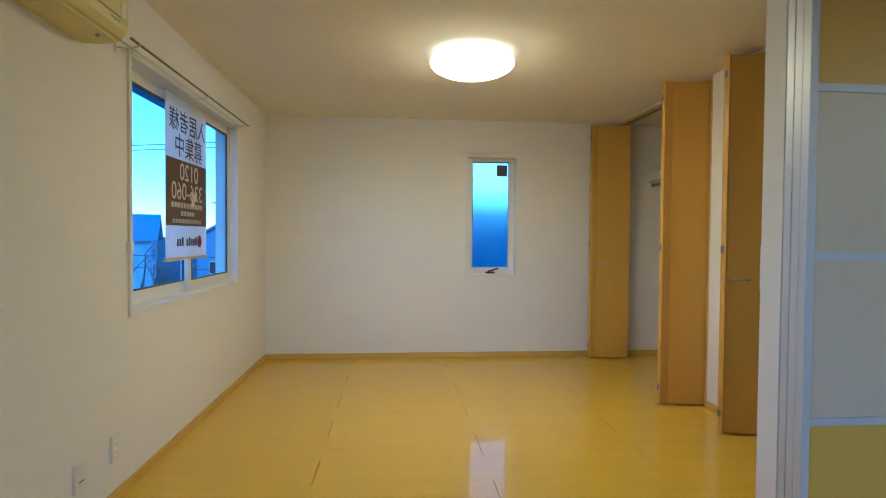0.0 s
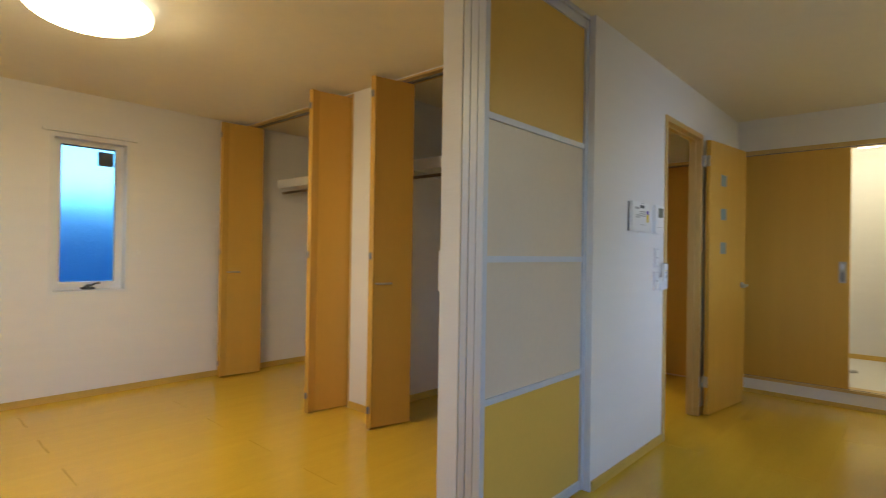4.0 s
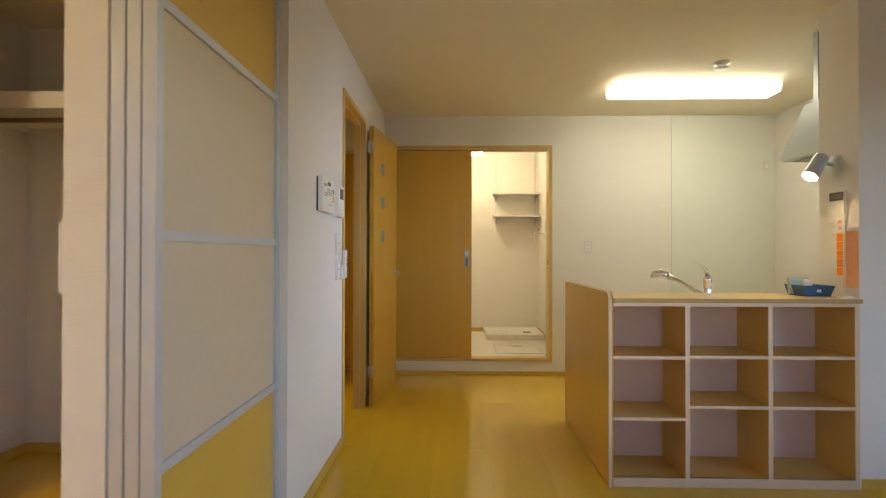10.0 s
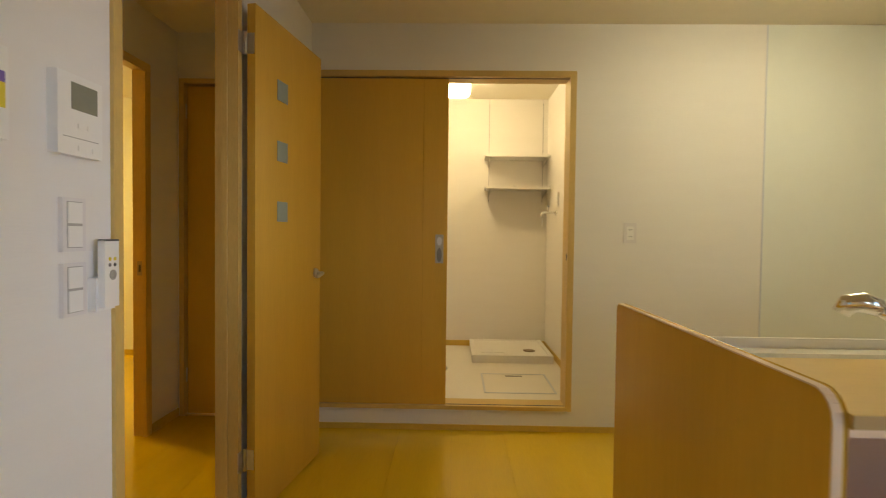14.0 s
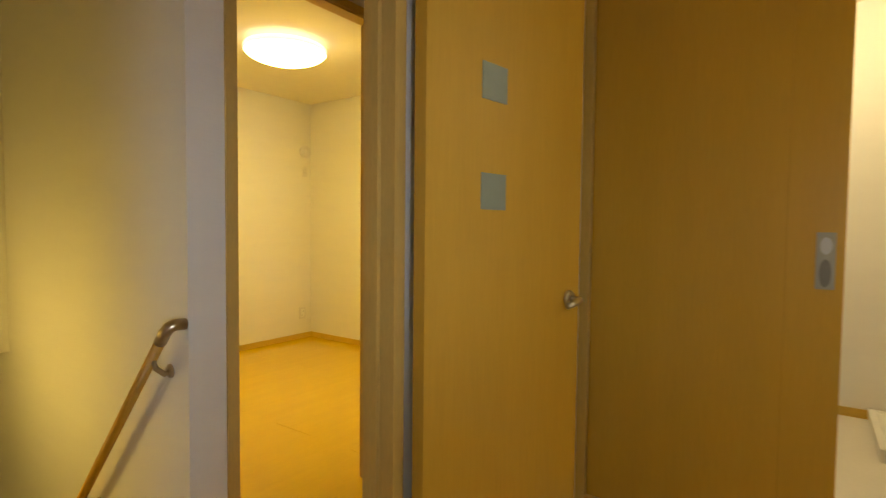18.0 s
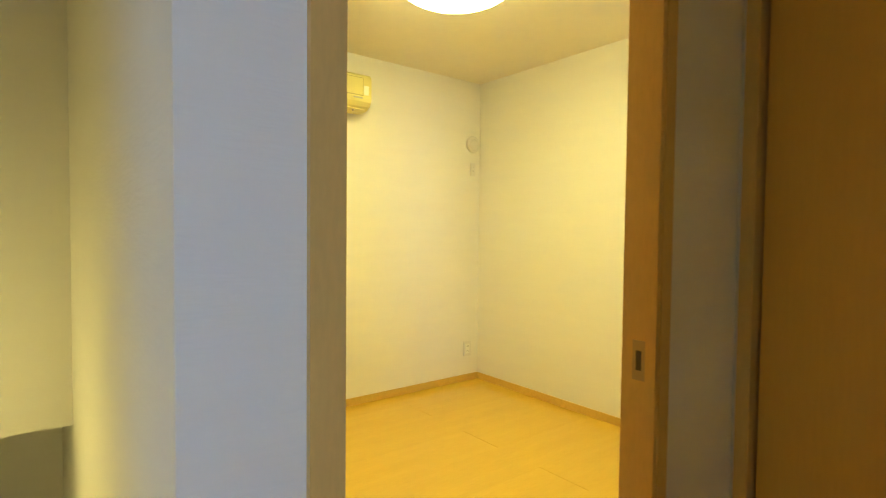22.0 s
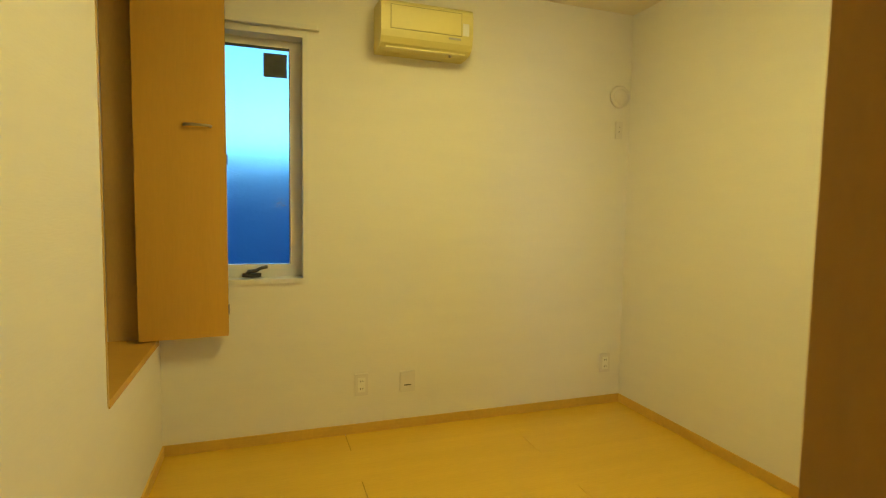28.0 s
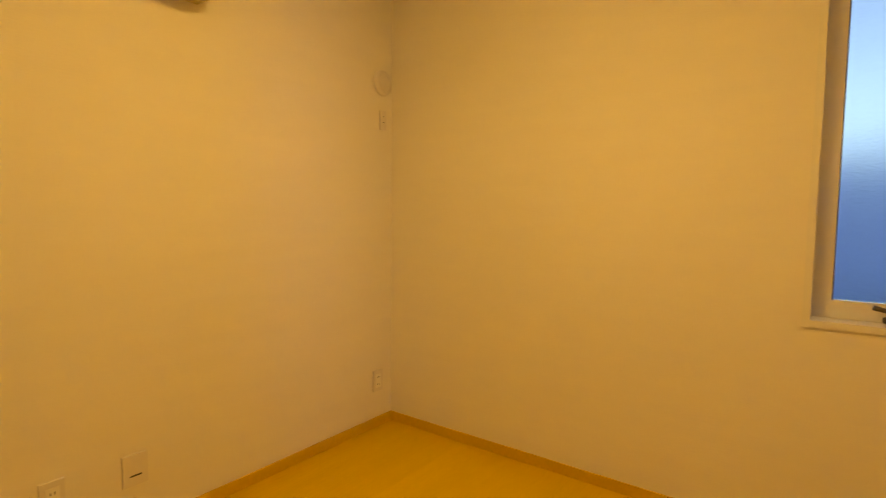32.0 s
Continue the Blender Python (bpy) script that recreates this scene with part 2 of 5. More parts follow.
floor_kitchen = slab("floor_kitchen", WX - 0.15, EX + 0.126, SY - 0.15, 1.778, -0.2, -0.012, FLOORBASE, "light maple plank floor", "floor")
floor_hall = slab("floor_hall", 3.22, 5.30, 1.778, 2.655, -0.2, -0.012, FLOORBASE, "light maple plank floor", "floor")
floor_toilet = slab("floor_toilet", 5.30, 6.30, 1.86, HS, -0.2, 0.0, PLANK, "light maple toilet floor", "floor")
floor_bedroom = slab("floor_bedroom", BW, BE, 2.655, BN, -0.2, -0.012, FLOORBASE, "light maple plank floor", "floor")
floor_laundry = slab("floor_laundry", EX + 0.126, 6.77, 0.02, 1.785, 0.0, 0.145, mat("cushion_vinyl", (0.74, 0.71, 0.66), 0.4, vary=0.02), "pale vinyl floor", "floor")

# ---- shapes ----
def tube(bm, pts, r, n=10, flat=1.0):
    """A round bar along a line of points, with closed ends."""
    pts = [Vector(p) for p in pts]
    rings = []
    for i, p in enumerate(pts):
        d = (pts[min(i + 1, len(pts) - 1)] - pts[max(i - 1, 0)]).normalized()
        side = d.cross(Vector((0, 0, 1)) if abs(d.z) < 0.95 else Vector((0, 1, 0))).normalized()
        up = side.cross(d)
        rr = r[i] if isinstance(r, (list, tuple)) else r
        rings.append([bm.verts.new(p + side * rr * math.cos(a) + up * rr * flat * math.sin(a)) for a in [2 * math.pi * k / n for k in range(n)]])
    for a, b in zip(rings, rings[1:]):
        for k in range(n):
            bm.faces.new([a[k], a[(k + 1) % n], b[(k + 1) % n], b[k]])
    bm.faces.new(rings[0])
    bm.faces.new(rings[-1])


def lathe(bm, profile, n=32, m=None):
    """A turned shape from (radius, height) pairs, closed at both ends."""
    rings = []
    for r, z in profile:
        ring = []
        for k in range(n):
            v = Vector((r * math.cos(2 * math.pi * k / n), r * math.sin(2 * math.pi * k / n), z))
            ring.append(bm.verts.new(m @ v if m else v))
        rings.append(ring)
    for a, b in zip(rings, rings[1:]):
        for k in range(n):
            bm.faces.new([a[k], a[(k + 1) % n], b[(k + 1) % n], b[k]])
    bm.faces.new(rings[0])
    bm.faces.new(rings[-1])


def prism(bm, outline, axis, a0, a1):
    """A flat outline drawn out along an axis."""
    def place(p, a):
        return {"x": (a, p[0], p[1]), "y": (p[0], a, p[1]), "z": (p[0], p[1], a)}[axis]
    lo, hi = [[bm.verts.new(place(p, a)) for p in outline] for a in (a0, a1)]
    bm.faces.new(lo)
    bm.faces.new(hi)
    for k in range(len(outline)):
        q = (k + 1) % len(outline)
        bm.faces.new([lo[k], lo[q], hi[q], hi[k]])


def wbox(name, parent, dims, material, label="", bevel=0.002, segs=1):
    """A box part given by its corners in the room, under a thing that is not turned."""
    root = parent
    while root.parent:
        root = root.parent
    return boxpart(name, parent, dims, material, label, bevel, Matrix.Translation(-root.location), segs)


def wpart(name, bm, material, parent, label="", bevel=0.0, segs=2, smooth=False):
    root = parent
    while root.parent:
        root = root.parent
    bmesh.ops.translate(bm, verts=bm.verts, vec=-root.location)
    return part(name, bm, material, parent, label, bevel, segs, smooth)


def letters(name, text, size, material, parent, m):
    """Flat lettering as a mesh, centred on the pose m."""
    cu = bpy.data.curves.new(name, "FONT")
    cu.body, cu.size, cu.align_x, cu.align_y, cu.extrude = text, size, "CENTER", "CENTER", 0.0004
    tmp = bpy.data.objects.new(name, cu)
    me = bpy.data.meshes.new_from_object(tmp)
    bpy.data.objects.remove(tmp)
    me.materials.append(material)
    ob = new(name, me)
    ob.parent = parent
    ob.matrix_basis = m
    return ob


# ---- baseboards ----
def base(name, x0, x1, y0, y1, label="thin light wood baseboard", top=0.052):
    bm = bmesh.new()
    addbox(bm, x0, x1, y0, y1, 0.001, top)
    structure(name, bm, PLINTH, label, "baseboard", 0.002)


B = 0.009
base("baseboard", WX, WX + B, SY, NY)
base("baseboard", WX + B, 2.29, NY - B, NY)
base("baseboard", 2.40, 3.10, NY - B, NY)
base("baseboard", 2.29 - B, 2.29, 3.41, 3.70)
base("baseboard", 3.10 - B, 3.10, 3.59, NY - B)
base("baseboard", 3.10 - B, 3.10, 1.985, 3.47)
base("baseboard", 2.41, 3.10 - B, 3.48 - B, 3.48)
base("baseboard", 2.41, 3.10 - B, 3.58, 3.58 + B)
base("baseboard", 1.415, 2.28, 1.975, 1.975 + B)
base("baseboard", 2.27, 3.243, 1.715 - B, 1.715)
base("baseboard", 4.025, EX - B, 1.715 - B, 1.715)
base("baseboard", EX - B, EX, SY, 1.715, "low light wood baseboard under the laundry step", 0.034)
base("baseboard", 2.752 - B, 2.752, SY, -0.892)
base("baseboard", 4.925, 5.21, HS - B, HS)
base("baseboard", BW, BE, BN - B, BN)
base("baseboard", BE - B, BE, BS, BN - B)
base("baseboard", BW, BW + B, BS + 0.03, BN - B)
base("baseboard", 4.925, BE - B, BS, BS + B)
for dims in ((6.76, 6.77, 0.02, 1.785), (EX + 0.126, 6.76, 0.02, 0.03)):
    bm = bmesh.new()
    addbox(bm, *dims, 0.146, 0.195)
    structure("baseboard", bm, PLINTH, "thin light wood baseboard in the laundry", "baseboard", 0.002)


# ---- windows ----
def rim(name, parent, w, h, t, y0, y1, material, label="", bevel=0.002):
    """Four bars round an opening of outer size w x h, each a part: two uprights and two rails."""
    boxpart(name, parent, (-w / 2, -w / 2 + t, y0, y1, 0, h), material, label, bevel)
    boxpart(name, parent, (w / 2 - t, w / 2, y0, y1, 0, h), material, label, bevel)
    boxpart(name, parent, (-w / 2 + t, w / 2 - t, y0, y1, 0, t), material, label, bevel)
    boxpart(name, parent, (-w / 2 + t, w / 2 - t, y0, y1, h - t, h), material, label, bevel)


def casement(m, name, s=1):
    """A narrow casement with frosted glass, a cam handle and a blind rail; local x along the wall, y outwards."""
    w, h = 0.54, 1.237
    win = tagged(new(name), "narrow white casement window with frosted glass", "window", "frosted casement windows", "structure")
    win.matrix_world = m
    rim("casing", win, w, h, 0.024, -0.010, 0.085, FRAMEW)
    bm = bmesh.new()
    a, b, t = w / 2 - 0.0235, h - 0.0235, 0.036
    st_ = 0.058
    for d in ((-a, -a + st_, 0.024, b), (a - st_, a, 0.024, b), (-a + st_, a - st_, 0.024, 0.09), (-a + st_, a - st_, b - t, b)):
        addbox(bm, d[0], d[1], 0.0835, 0.125, d[2], d[3])
    sash = part("sash_frame", bm, FRAMEW, win, "white aluminium sash", 0.002, 1)
    bm = bmesh.new()
    for d in ((-a + st_, -a + st_ + 0.004, 0.09, b - t), (a - st_ - 0.004, a - st_, 0.09, b - t), (-a + st_, a - st_, b - t - 0.012, b - t)):
        addbox(bm, d[0], d[1], 0.082, 0.09, d[2], d[3])
    part("gasket", bm, DARK, sash, "black glazing gasket")
    bm = bmesh.new()
    addbox(bm, -a + st_ - 0.005, a - st_ + 0.005, 0.100, 0.104, 0.085, b - t + 0.005)
    pane = part("pane", bm, FROST, win, "frosted window pane")
    pane.visible_shadow = False
    boxpart("sticker", win, (a - st_ - 0.125, a - st_ - 0.012, 0.0935, 0.0945, b - t - 0.145, b - t - 0.028), STICK, "square dark sticker", 0)
    bm = bmesh.new()
    addbox(bm, -0.045, 0.045, 0.045, 0.085, 0.030, 0.046)
    tube(bm, [(-0.02 * s, 0.05, 0.044), (-0.015 * s, 0.045, 0.058), (0.02 * s, 0.035, 0.062), (0.04 * s, 0.028, 0.075), (0.075 * s, 0.022, 0.083)], [0.012, 0.010, 0.009, 0.008, 0.009], 8)
    part("handle", bm, CAM, win, "dark grey metal cam handle", 0.0, smooth=True)
    boxpart("catch", win, (s * (-a + 0.01), s * (-a + 0.10), 0.055, 0.084, 0.03, 0.044), FRAMEW)
    for z in (0.26, 0.47):
        bm = bmesh.new()
        addbox(bm, s * (-a - 0.002), s * (-a + 0.012), 0.06, 0.085, z, z + 0.07)
        addbox(bm, s * (-a - 0.004), s * (-a + 0.006), 0.055, 0.07, z + 0.02, z + 0.05)
        part("hinge_block", bm, GREYM, win, "", 0.002, 1)
    bm = bmesh.new()
    addbox(bm, -w / 2 - 0.055, w / 2 + 0.055, -0.034, -0.004, h + 0.012, h + 0.034)
    rail = part("blind_rail", bm, FRAMEW, win, "slim white blind rail above", 0.003, 1)
    for x in (-w / 2 - 0.05, w / 2 + 0.042):
        boxpart("rail_end", rail, (x, x + 0.008, -0.036, -0.004, h + 0.010, h + 0.036), WHITE)
    return win


STICK = mat("sticker_print", (0.07, 0.08, 0.09), 0.6, vary=0.2, scale=20)
CAM = mat("dark_cam_metal", (0.085, 0.08, 0.075), 0.4, metal=0.3)
GREYM = mat("grey_cast_metal", (0.22, 0.21, 0.20), 0.4, metal=0.6)
casement(pose(1.007, NY, 0.82), "window_1")
win2 = casement(pose(4.60, BN, 0.822), "window_2")
# white specks stand in for the ceiling lamp's sparkle in the rippled glass
bm = bmesh.new()
rs = random.Random(4)
for k in range(22):
    a, r = rs.uniform(0, 6.28), rs.uniform(0.004, 0.030)
    lathe(bm, [(0.0005, 0), (rs.uniform(0.0015, 0.0035), 0.0012), (0.0005, 0.002)], 6, Matrix.Translation((0.140 + r * math.cos(a), 0.0985, 0.402 + r * math.sin(a))) @ Matrix.Rotation(radians(90), 4, "X"))
part("glint_specks", bm, WHITE, win2, "cluster of small white specks modelled as the lamp's glint on the pane")
casement(pose(BE, 3.035, 0.822, 0, 0, -90), "window_3", -1)

# the sliding window beside the entrance side of the living room
win = tagged(new("window_4"), "wide white two-sash sliding window with clear glass", "window", kind="structure")
win.matrix_world = pose(WX, 3.5975, 0.825, 0, 0, 90)
W4, H4 = 1.725, 1.275
rim("casing", win, W4, H4, 0.026, -0.012, 0.045, FRAMEW)
rim("window_frame", win, W4 - 0.05, H4 - 0.0, 0.03, 0.045, 0.15, FRAMEW, "white aluminium frame")
for x0, x1, y0, side in ((-0.81, 0.08, 0.088, 0.085), (0.02, 0.845, 0.056, 0.045)):
    bm = bmesh.new()
    for d in ((x0, x0 + side, 0.03, H4 - 0.03), (x1 - 0.045, x1, 0.03, H4 - 0.03), (x0 + side, x1 - 0.045, 0.03, 0.10), (x0 + side, x1 - 0.045, H4 - 0.085, H4 - 0.03)):
        addbox(bm, d[0], d[1], y0, y0 + 0.026, d[2], d[3])
    sash = part("sash", bm, FRAMEW, win, "white sliding sash", 0.002, 1)
    bm = bmesh.new()
    addbox(bm, x0 + side - 0.005, x1 - 0.04, y0 + 0.011, y0 + 0.016, 0.095, H4 - 0.08)
    pane = part("pane", bm, CLEAR, sash, "clear window pane")
    pane.visible_shadow = False
    bm = bmesh.new()
    for d in ((x0 + side, x0 + side + 0.009), (x1 - 0.054, x1 - 0.045)):
        addbox(bm, d[0], d[1], y0 - 0.001, y0 + 0.011, 0.10, H4 - 0.085)
    addbox(bm, x0 + side + 0.009, x1 - 0.054, y0 - 0.001, y0 + 0.011, 0.10, 0.109)
    addbox(bm, x0 + side + 0.009, x1 - 0.054, y0 - 0.001, y0 + 0.011, H4 - 0.099, H4 - 0.085)
    part("gasket", bm, DARK, sash)
bm = bmesh.new()
addbox(bm, 0.03, 0.075, 0.036, 0.056, 0.58, 0.66)
tube(bm, [(0.05, 0.036, 0.62), (0.05, 0.022, 0.63), (0.05, 0.018, 0.67)], 0.008, 8)
part("crescent_lock", bm, WHITE, win, smooth=True)

# the double curtain rail over it
rail = thing("curtain_rail", "double white curtain rail with thin dark rods and brackets", "curtain rail", at=(WX, 3.50, 2.068))
for dx, dz, r in ((0.055, 0.012, 0.006), (0.10, 0.022, 0.006)):
    bm = bmesh.new()
    tube(bm, [(dx, -0.93, dz), (dx, 0.93, dz)], r, 8)
    part("rod", bm, FRAMEW if dx < 0.06 else GREYM, rail, smooth=True)
for y in (-0.86, 0.02, 0.85):
    bm = bmesh.new()
    addbox(bm, 0.0, 0.004, y - 0.012, y + 0.012, -0.02, 0.05)
    tube(bm, [(0.002, y, 0.005), (0.05, y, 0.0), (0.105, y, 0.012), (0.108, y, 0.03)], 0.004, 6)
    part("bracket", bm, FRAMEW, rail)
for k in range(9):
    bm = bmesh.new()
    y = -0.82 + 0.02 * k if k < 5 else 0.74 + 0.02 * (k - 5)
    lathe(bm, [(0.008, -0.004), (0.008, 0.004)], 10, Matrix.Translation((0.055, y, -0.004)))
    part("runner", bm, WHITE, rail)

# the letting sign that hangs inside that window, seen from behind
INK, BROWN, RED, PAPER = mat("sign_ink", (0.03, 0.03, 0.035), 0.6), mat("sign_brown", (0.10, 0.055, 0.035), 0.55, vary=0.03), mat("sign_red", (0.55, 0.03, 0.03), 0.5), mat("sign_white", (0.82, 0.82, 0.82), 0.5, vary=0.01)
mn, ml = PAPER.node_tree.nodes, PAPER.node_tree.links
thin, mixer = mn.new("ShaderNodeBsdfTranslucent"), mn.new("ShaderNodeMixShader")
thin.inputs["Color"].default_value, mixer.inputs[0].default_value = (0.85, 0.87, 0.9, 1), 0.55
ml.new(mn["Principled BSDF"].outputs[0], mixer.inputs[1])
ml.new(thin.outputs[0], mixer.inputs[2])
ml.new(mixer.outputs[0], mn["Material Output"].inputs[0])
sign = thing("letting_sign", "white and brown plastic letting sign seen from behind in the window", "sign", at=(WX - 0.040, 3.57, 1.078))
SW, SH = 0.64, 0.975
boxpart("sheet", sign, (-0.003, 0, -SW / 2, SW / 2, 0, SH), PAPER, bevel=0.0008)
boxpart("brown_band", sign, (0.0, 0.001, -SW / 2, SW / 2, 0.20, 0.60), BROWN, bevel=0)
boxpart("bottom_bar", sign, (-0.008, 0.006, -SW / 2 - 0.01, SW / 2 + 0.01, -0.012, 0.006), mat("sign_bar", (0.6, 0.5, 0.33), 0.5), "pale wooden bottom bar", 0.002)


def back(y, z, x=0.0022):
    """Lettering that is read from outdoors, so that it stands mirrored in the room."""
    return Matrix.Translation((x, y, z)) @ Matrix(((0, 0, 1, 0), (-1, 0, 0, 0), (0, 1, 0, 0), (0, 0, 0, 1)))


letters("lettering", "\u5165\u5c45\u8005\u69d8", 0.145, INK, sign, back(0.01, 0.825))
letters("lettering", "\u52df\u96c6\u4e2d", 0.15, INK, sign, back(0.02, 0.675))
letters("lettering", "0120", 0.15, PAPER, sign, back(0.02, 0.525))
letters("lettering", "326-060", 0.15, PAPER, sign, back(0.0, 0.405))
for z, w, h in ((0.325, 0.50, 0.032), (0.275, 0.22, 0.028), (0.228, 0.46, 0.026)):
    n = int(w / 0.042)
    for k in range(n):
        y = -w / 2 + w * k / n
        boxpart("print_bar", sign, (0.001, 0.0016, y, y + w / n * 0.78, z - h / 2, z + h / 2), PAPER, bevel=0)
bm = bmesh.new()
lathe(bm, [(0.04, 0.001), (0.04, 0.002), (0.024, 0.002), (0.024, 0.001)], 24, Matrix.Translation((0.0, 0.19, 0.10)) @ Matrix.Rotation(radians(90), 4, "Y"))
part("ring_mark", bm, RED, sign, "red ring mark")
for k in range(9):
    if k != 5:
        boxpart("print_bar", sign, (0.0002, 0.001, 0.12 - 0.036 * k, 0.12 - 0.036 * k + 0.026, 0.075, 0.118 if k % 3 else 0.128), INK, bevel=0)
for y in (-0.2, 0.2):
    bm = bmesh.new()
    tube(bm, [(0, y, SH - 0.01), (0.06, y * 0.9, SH + 0.10)], 0.0015, 6)
    part("string", bm, PAPER, sign)


# ---- ceiling lamps ----
SKIRT = glow("lamp_skirt", (1.0, 0.86, 0.55), 1.6)


def dome(at, diffuser, label):
    lamp = thing("ceiling_lamp", label, "ceiling lamp", "round ceiling lamps", at)
    bm = bmesh.new()
    lathe(bm, [(0.06, 0), (0.15, -0.001), (0.15, -0.034), (0.266, -0.040), (0.266, -0.044), (0.06, -0.046)], 40)
    part("base_plate", bm, SKIRT, lamp, "translucent upper skirt", smooth=True)
    steps = [0.22 + k * (math.pi / 2 - 0.22) / 10 for k in range(10)]
    bm = bmesh.new()
    lathe(bm, [(0.02, -0.0465), (0.262, -0.0465), (0.270, -0.050), (0.272, -0.058), (0.269, -0.0715), (0.25, -0.0712), (0.02, -0.07)], 48)
    part("shade_rim", bm, SKIRT, lamp, "dimmer upper rim of the shade", smooth=True)
    bm = bmesh.new()
    prof = [(0.272 * math.cos(a) ** 1.12, -0.058 - 0.094 * math.sin(a)) for a in steps]
    lathe(bm, [(0.02, -0.0722), (0.255, -0.0722)] + prof[:] + [(0.02, -0.1525)], 48)
    part("shade", bm, diffuser, lamp, "glowing white dome shade", smooth=True)
    return lamp


dome((0.515, 3.47, H), DIFF_A, "round white dome ceiling lamp, switched on, in the living room")
dome((5.45, 3.93, H), DIFF_B, "round white dome ceiling lamp, switched on, in the bedroom")
lamp = thing("kitchen_lamp", "long white fluorescent ceiling lamp, switched on, over the kitchen", "ceiling lamp", at=(4.155, -0.735, H))
boxpart("lamp_base", lamp, (-0.104, 0.104, -0.570, 0.612, -0.040, 0), LAMPBODY, "dimmer upper body", 0.004)
bm = bmesh.new()
prism(bm, [(-0.103, -0.041), (-0.105, -0.055), (-0.085, -0.088), (0.085, -0.088), (0.105, -0.055), (0.103, -0.041)], "y", -0.570, 0.612)
part("shade", bm, DIFF_K, lamp, "glowing white prismatic cover", 0.006, 2)
for y in (-0.585, 0.612):
    bm = bmesh.new()
    prism(bm, [(-0.107, -0.016), (-0.107, -0.056), (-0.087, -0.090), (0.087, -0.090), (0.107, -0.056), (0.107, -0.016)], "y", y, y + 0.015)
    part("end_cap", bm, LAMPCAP, lamp, "translucent end cap", 0.003, 1)
lamp = thing("laundry_lamp", "small drum ceiling lamp, switched on, in the laundry", "ceiling lamp", at=(6.00, 0.85, H))
bm = bmesh.new()
lathe(bm, [(0.06, 0), (0.065, -0.018), (0.05, -0.02)], 24)
part("base_plate", bm, WHITE, lamp, smooth=True)
bm = bmesh.new()
lathe(bm, [(0.05, -0.02), (0.092, -0.02), (0.098, -0.03), (0.098, -0.148), (0.088, -0.172), (0.03, -0.182)], 32)
part("shade", bm, DIFF_L, lamp, "glowing white drum shade", smooth=True)
det = thing("smoke_detector", "small white round smoke detector on the kitchen ceiling", "smoke detector", at=(3.72, -0.72, H))
bm = bmesh.new()
lathe(bm, [(0.05, 0), (0.052, -0.012), (0.03, -0.016), (0.028, -0.03), (0.045, -0.034), (0.043, -0.042), (0.01, -0.044)], 24)
part("sensor_body", bm, WHITE, det, smooth=True)


# ---- bifold closet doors ----
NICKEL = mat("satin_nickel", (0.50, 0.46, 0.38), 0.32, metal=0.9)


def bifold(pivot, fold, track, z0, z1, hz, handle_side, label, group):
    """Two folded leaves: from the jamb's pivot out to the fold, and back to the track. Points are (x, y) on the floor."""
    door = thing("bifold_door", label, "closet door", group, at=(*pivot, 0))
    t = 0.024
    for k, (a, b) in enumerate(((pivot, fold), (track, fold))):
        d = Vector((b[0] - a[0], b[1] - a[1]))
        ang = math.degrees(math.atan2(d.y, d.x))
        bm = bmesh.new()
        s = -1 if (k == 0) == (handle_side > 0) else 1
        lo, hi = sorted((0, s * t))
        addbox(bm, 0.002, d.length - 0.002, lo, hi, z0, z1)
        leaf = part("leaf", bm, WOOD, door, "light maple veneered leaf", 0.0015, 1)
        leaf.matrix_basis = pose(a[0] - pivot[0], a[1] - pivot[1], 0, 0, 0, ang)
        for z in (z0 + 0.10, (z0 + z1) / 2 - 0.05, z1 - 0.14):
            hb = bmesh.new()
            addbox(hb, d.length - 0.003, d.length + 0.004, min(0, s * 0.012), max(0, s * 0.012), z, z + 0.045)
            part("hinge", hb, GREYM, leaf, "small dark hinge", 0.001, 1)
        if k == 1:
            hm = bmesh.new()
            rel = Vector((pivot[0] - a[0], pivot[1] - a[1]))
            sg = -1 if d.x * rel.y - d.y * rel.x > 0 else 1
            y = s * t if s * sg > 0 else 0.0
            cx, L = d.length * 0.68, 0.11
            tube(hm, [(cx - L / 2, y, hz), (cx - L / 2 + 0.004, y + sg * 0.018, hz), (cx - L / 4, y + sg * 0.028, hz), (cx + L / 4, y + sg * 0.028, hz), (cx + L / 2 - 0.004, y + sg * 0.018, hz), (cx + L / 2, y, hz)], 0.0065, 8)
            part("handle", hm, NICKEL, leaf, "satin nickel bow handle", smooth=True)
    return door


G = "folded closet doors"
bifold((2.36, 5.345), (1.995, 5.27), (2.39, 5.215), 0.012, 2.362, 0.975, -1, "light maple bifold closet door folded open against the north jamb", G)
bifold((2.335, 3.722), (1.962, 3.785), (2.34, 3.85), 0.012, 2.362, 0.975, 1, "light maple bifold closet door folded open beside a white pillar", G)
bifold((2.36, 3.375), (2.058, 3.205), (2.37, 3.12), 0.012, 2.362, 0.975, -1, "light maple bifold closet door folded open at the near closet", G)
for y0, y1 in ((3.70, 5.365), (2.45, 3.41)):
    bm = bmesh.new()
    addbox(bm, 2.286, 2.404, y0, y0 + 0.018, 0, 2.39)
    addbox(bm, 2.286, 2.404, y1 - 0.018, y1, 0, 2.39)
    addbox(bm, 2.286, 2.404, y0 + 0.018, y1 - 0.018, 2.377, 2.39)
    structure("trim", bm, TRIM, "light wood closet door lining", "door frame", 0.001)
    bm = bmesh.new()
    addbox(bm, 2.335, 2.365, y0 + 0.02, y1 - 0.02, 2.368, 2.3768)
    structure("trim", bm, GREYM, "dark metal closet door track", "door track")
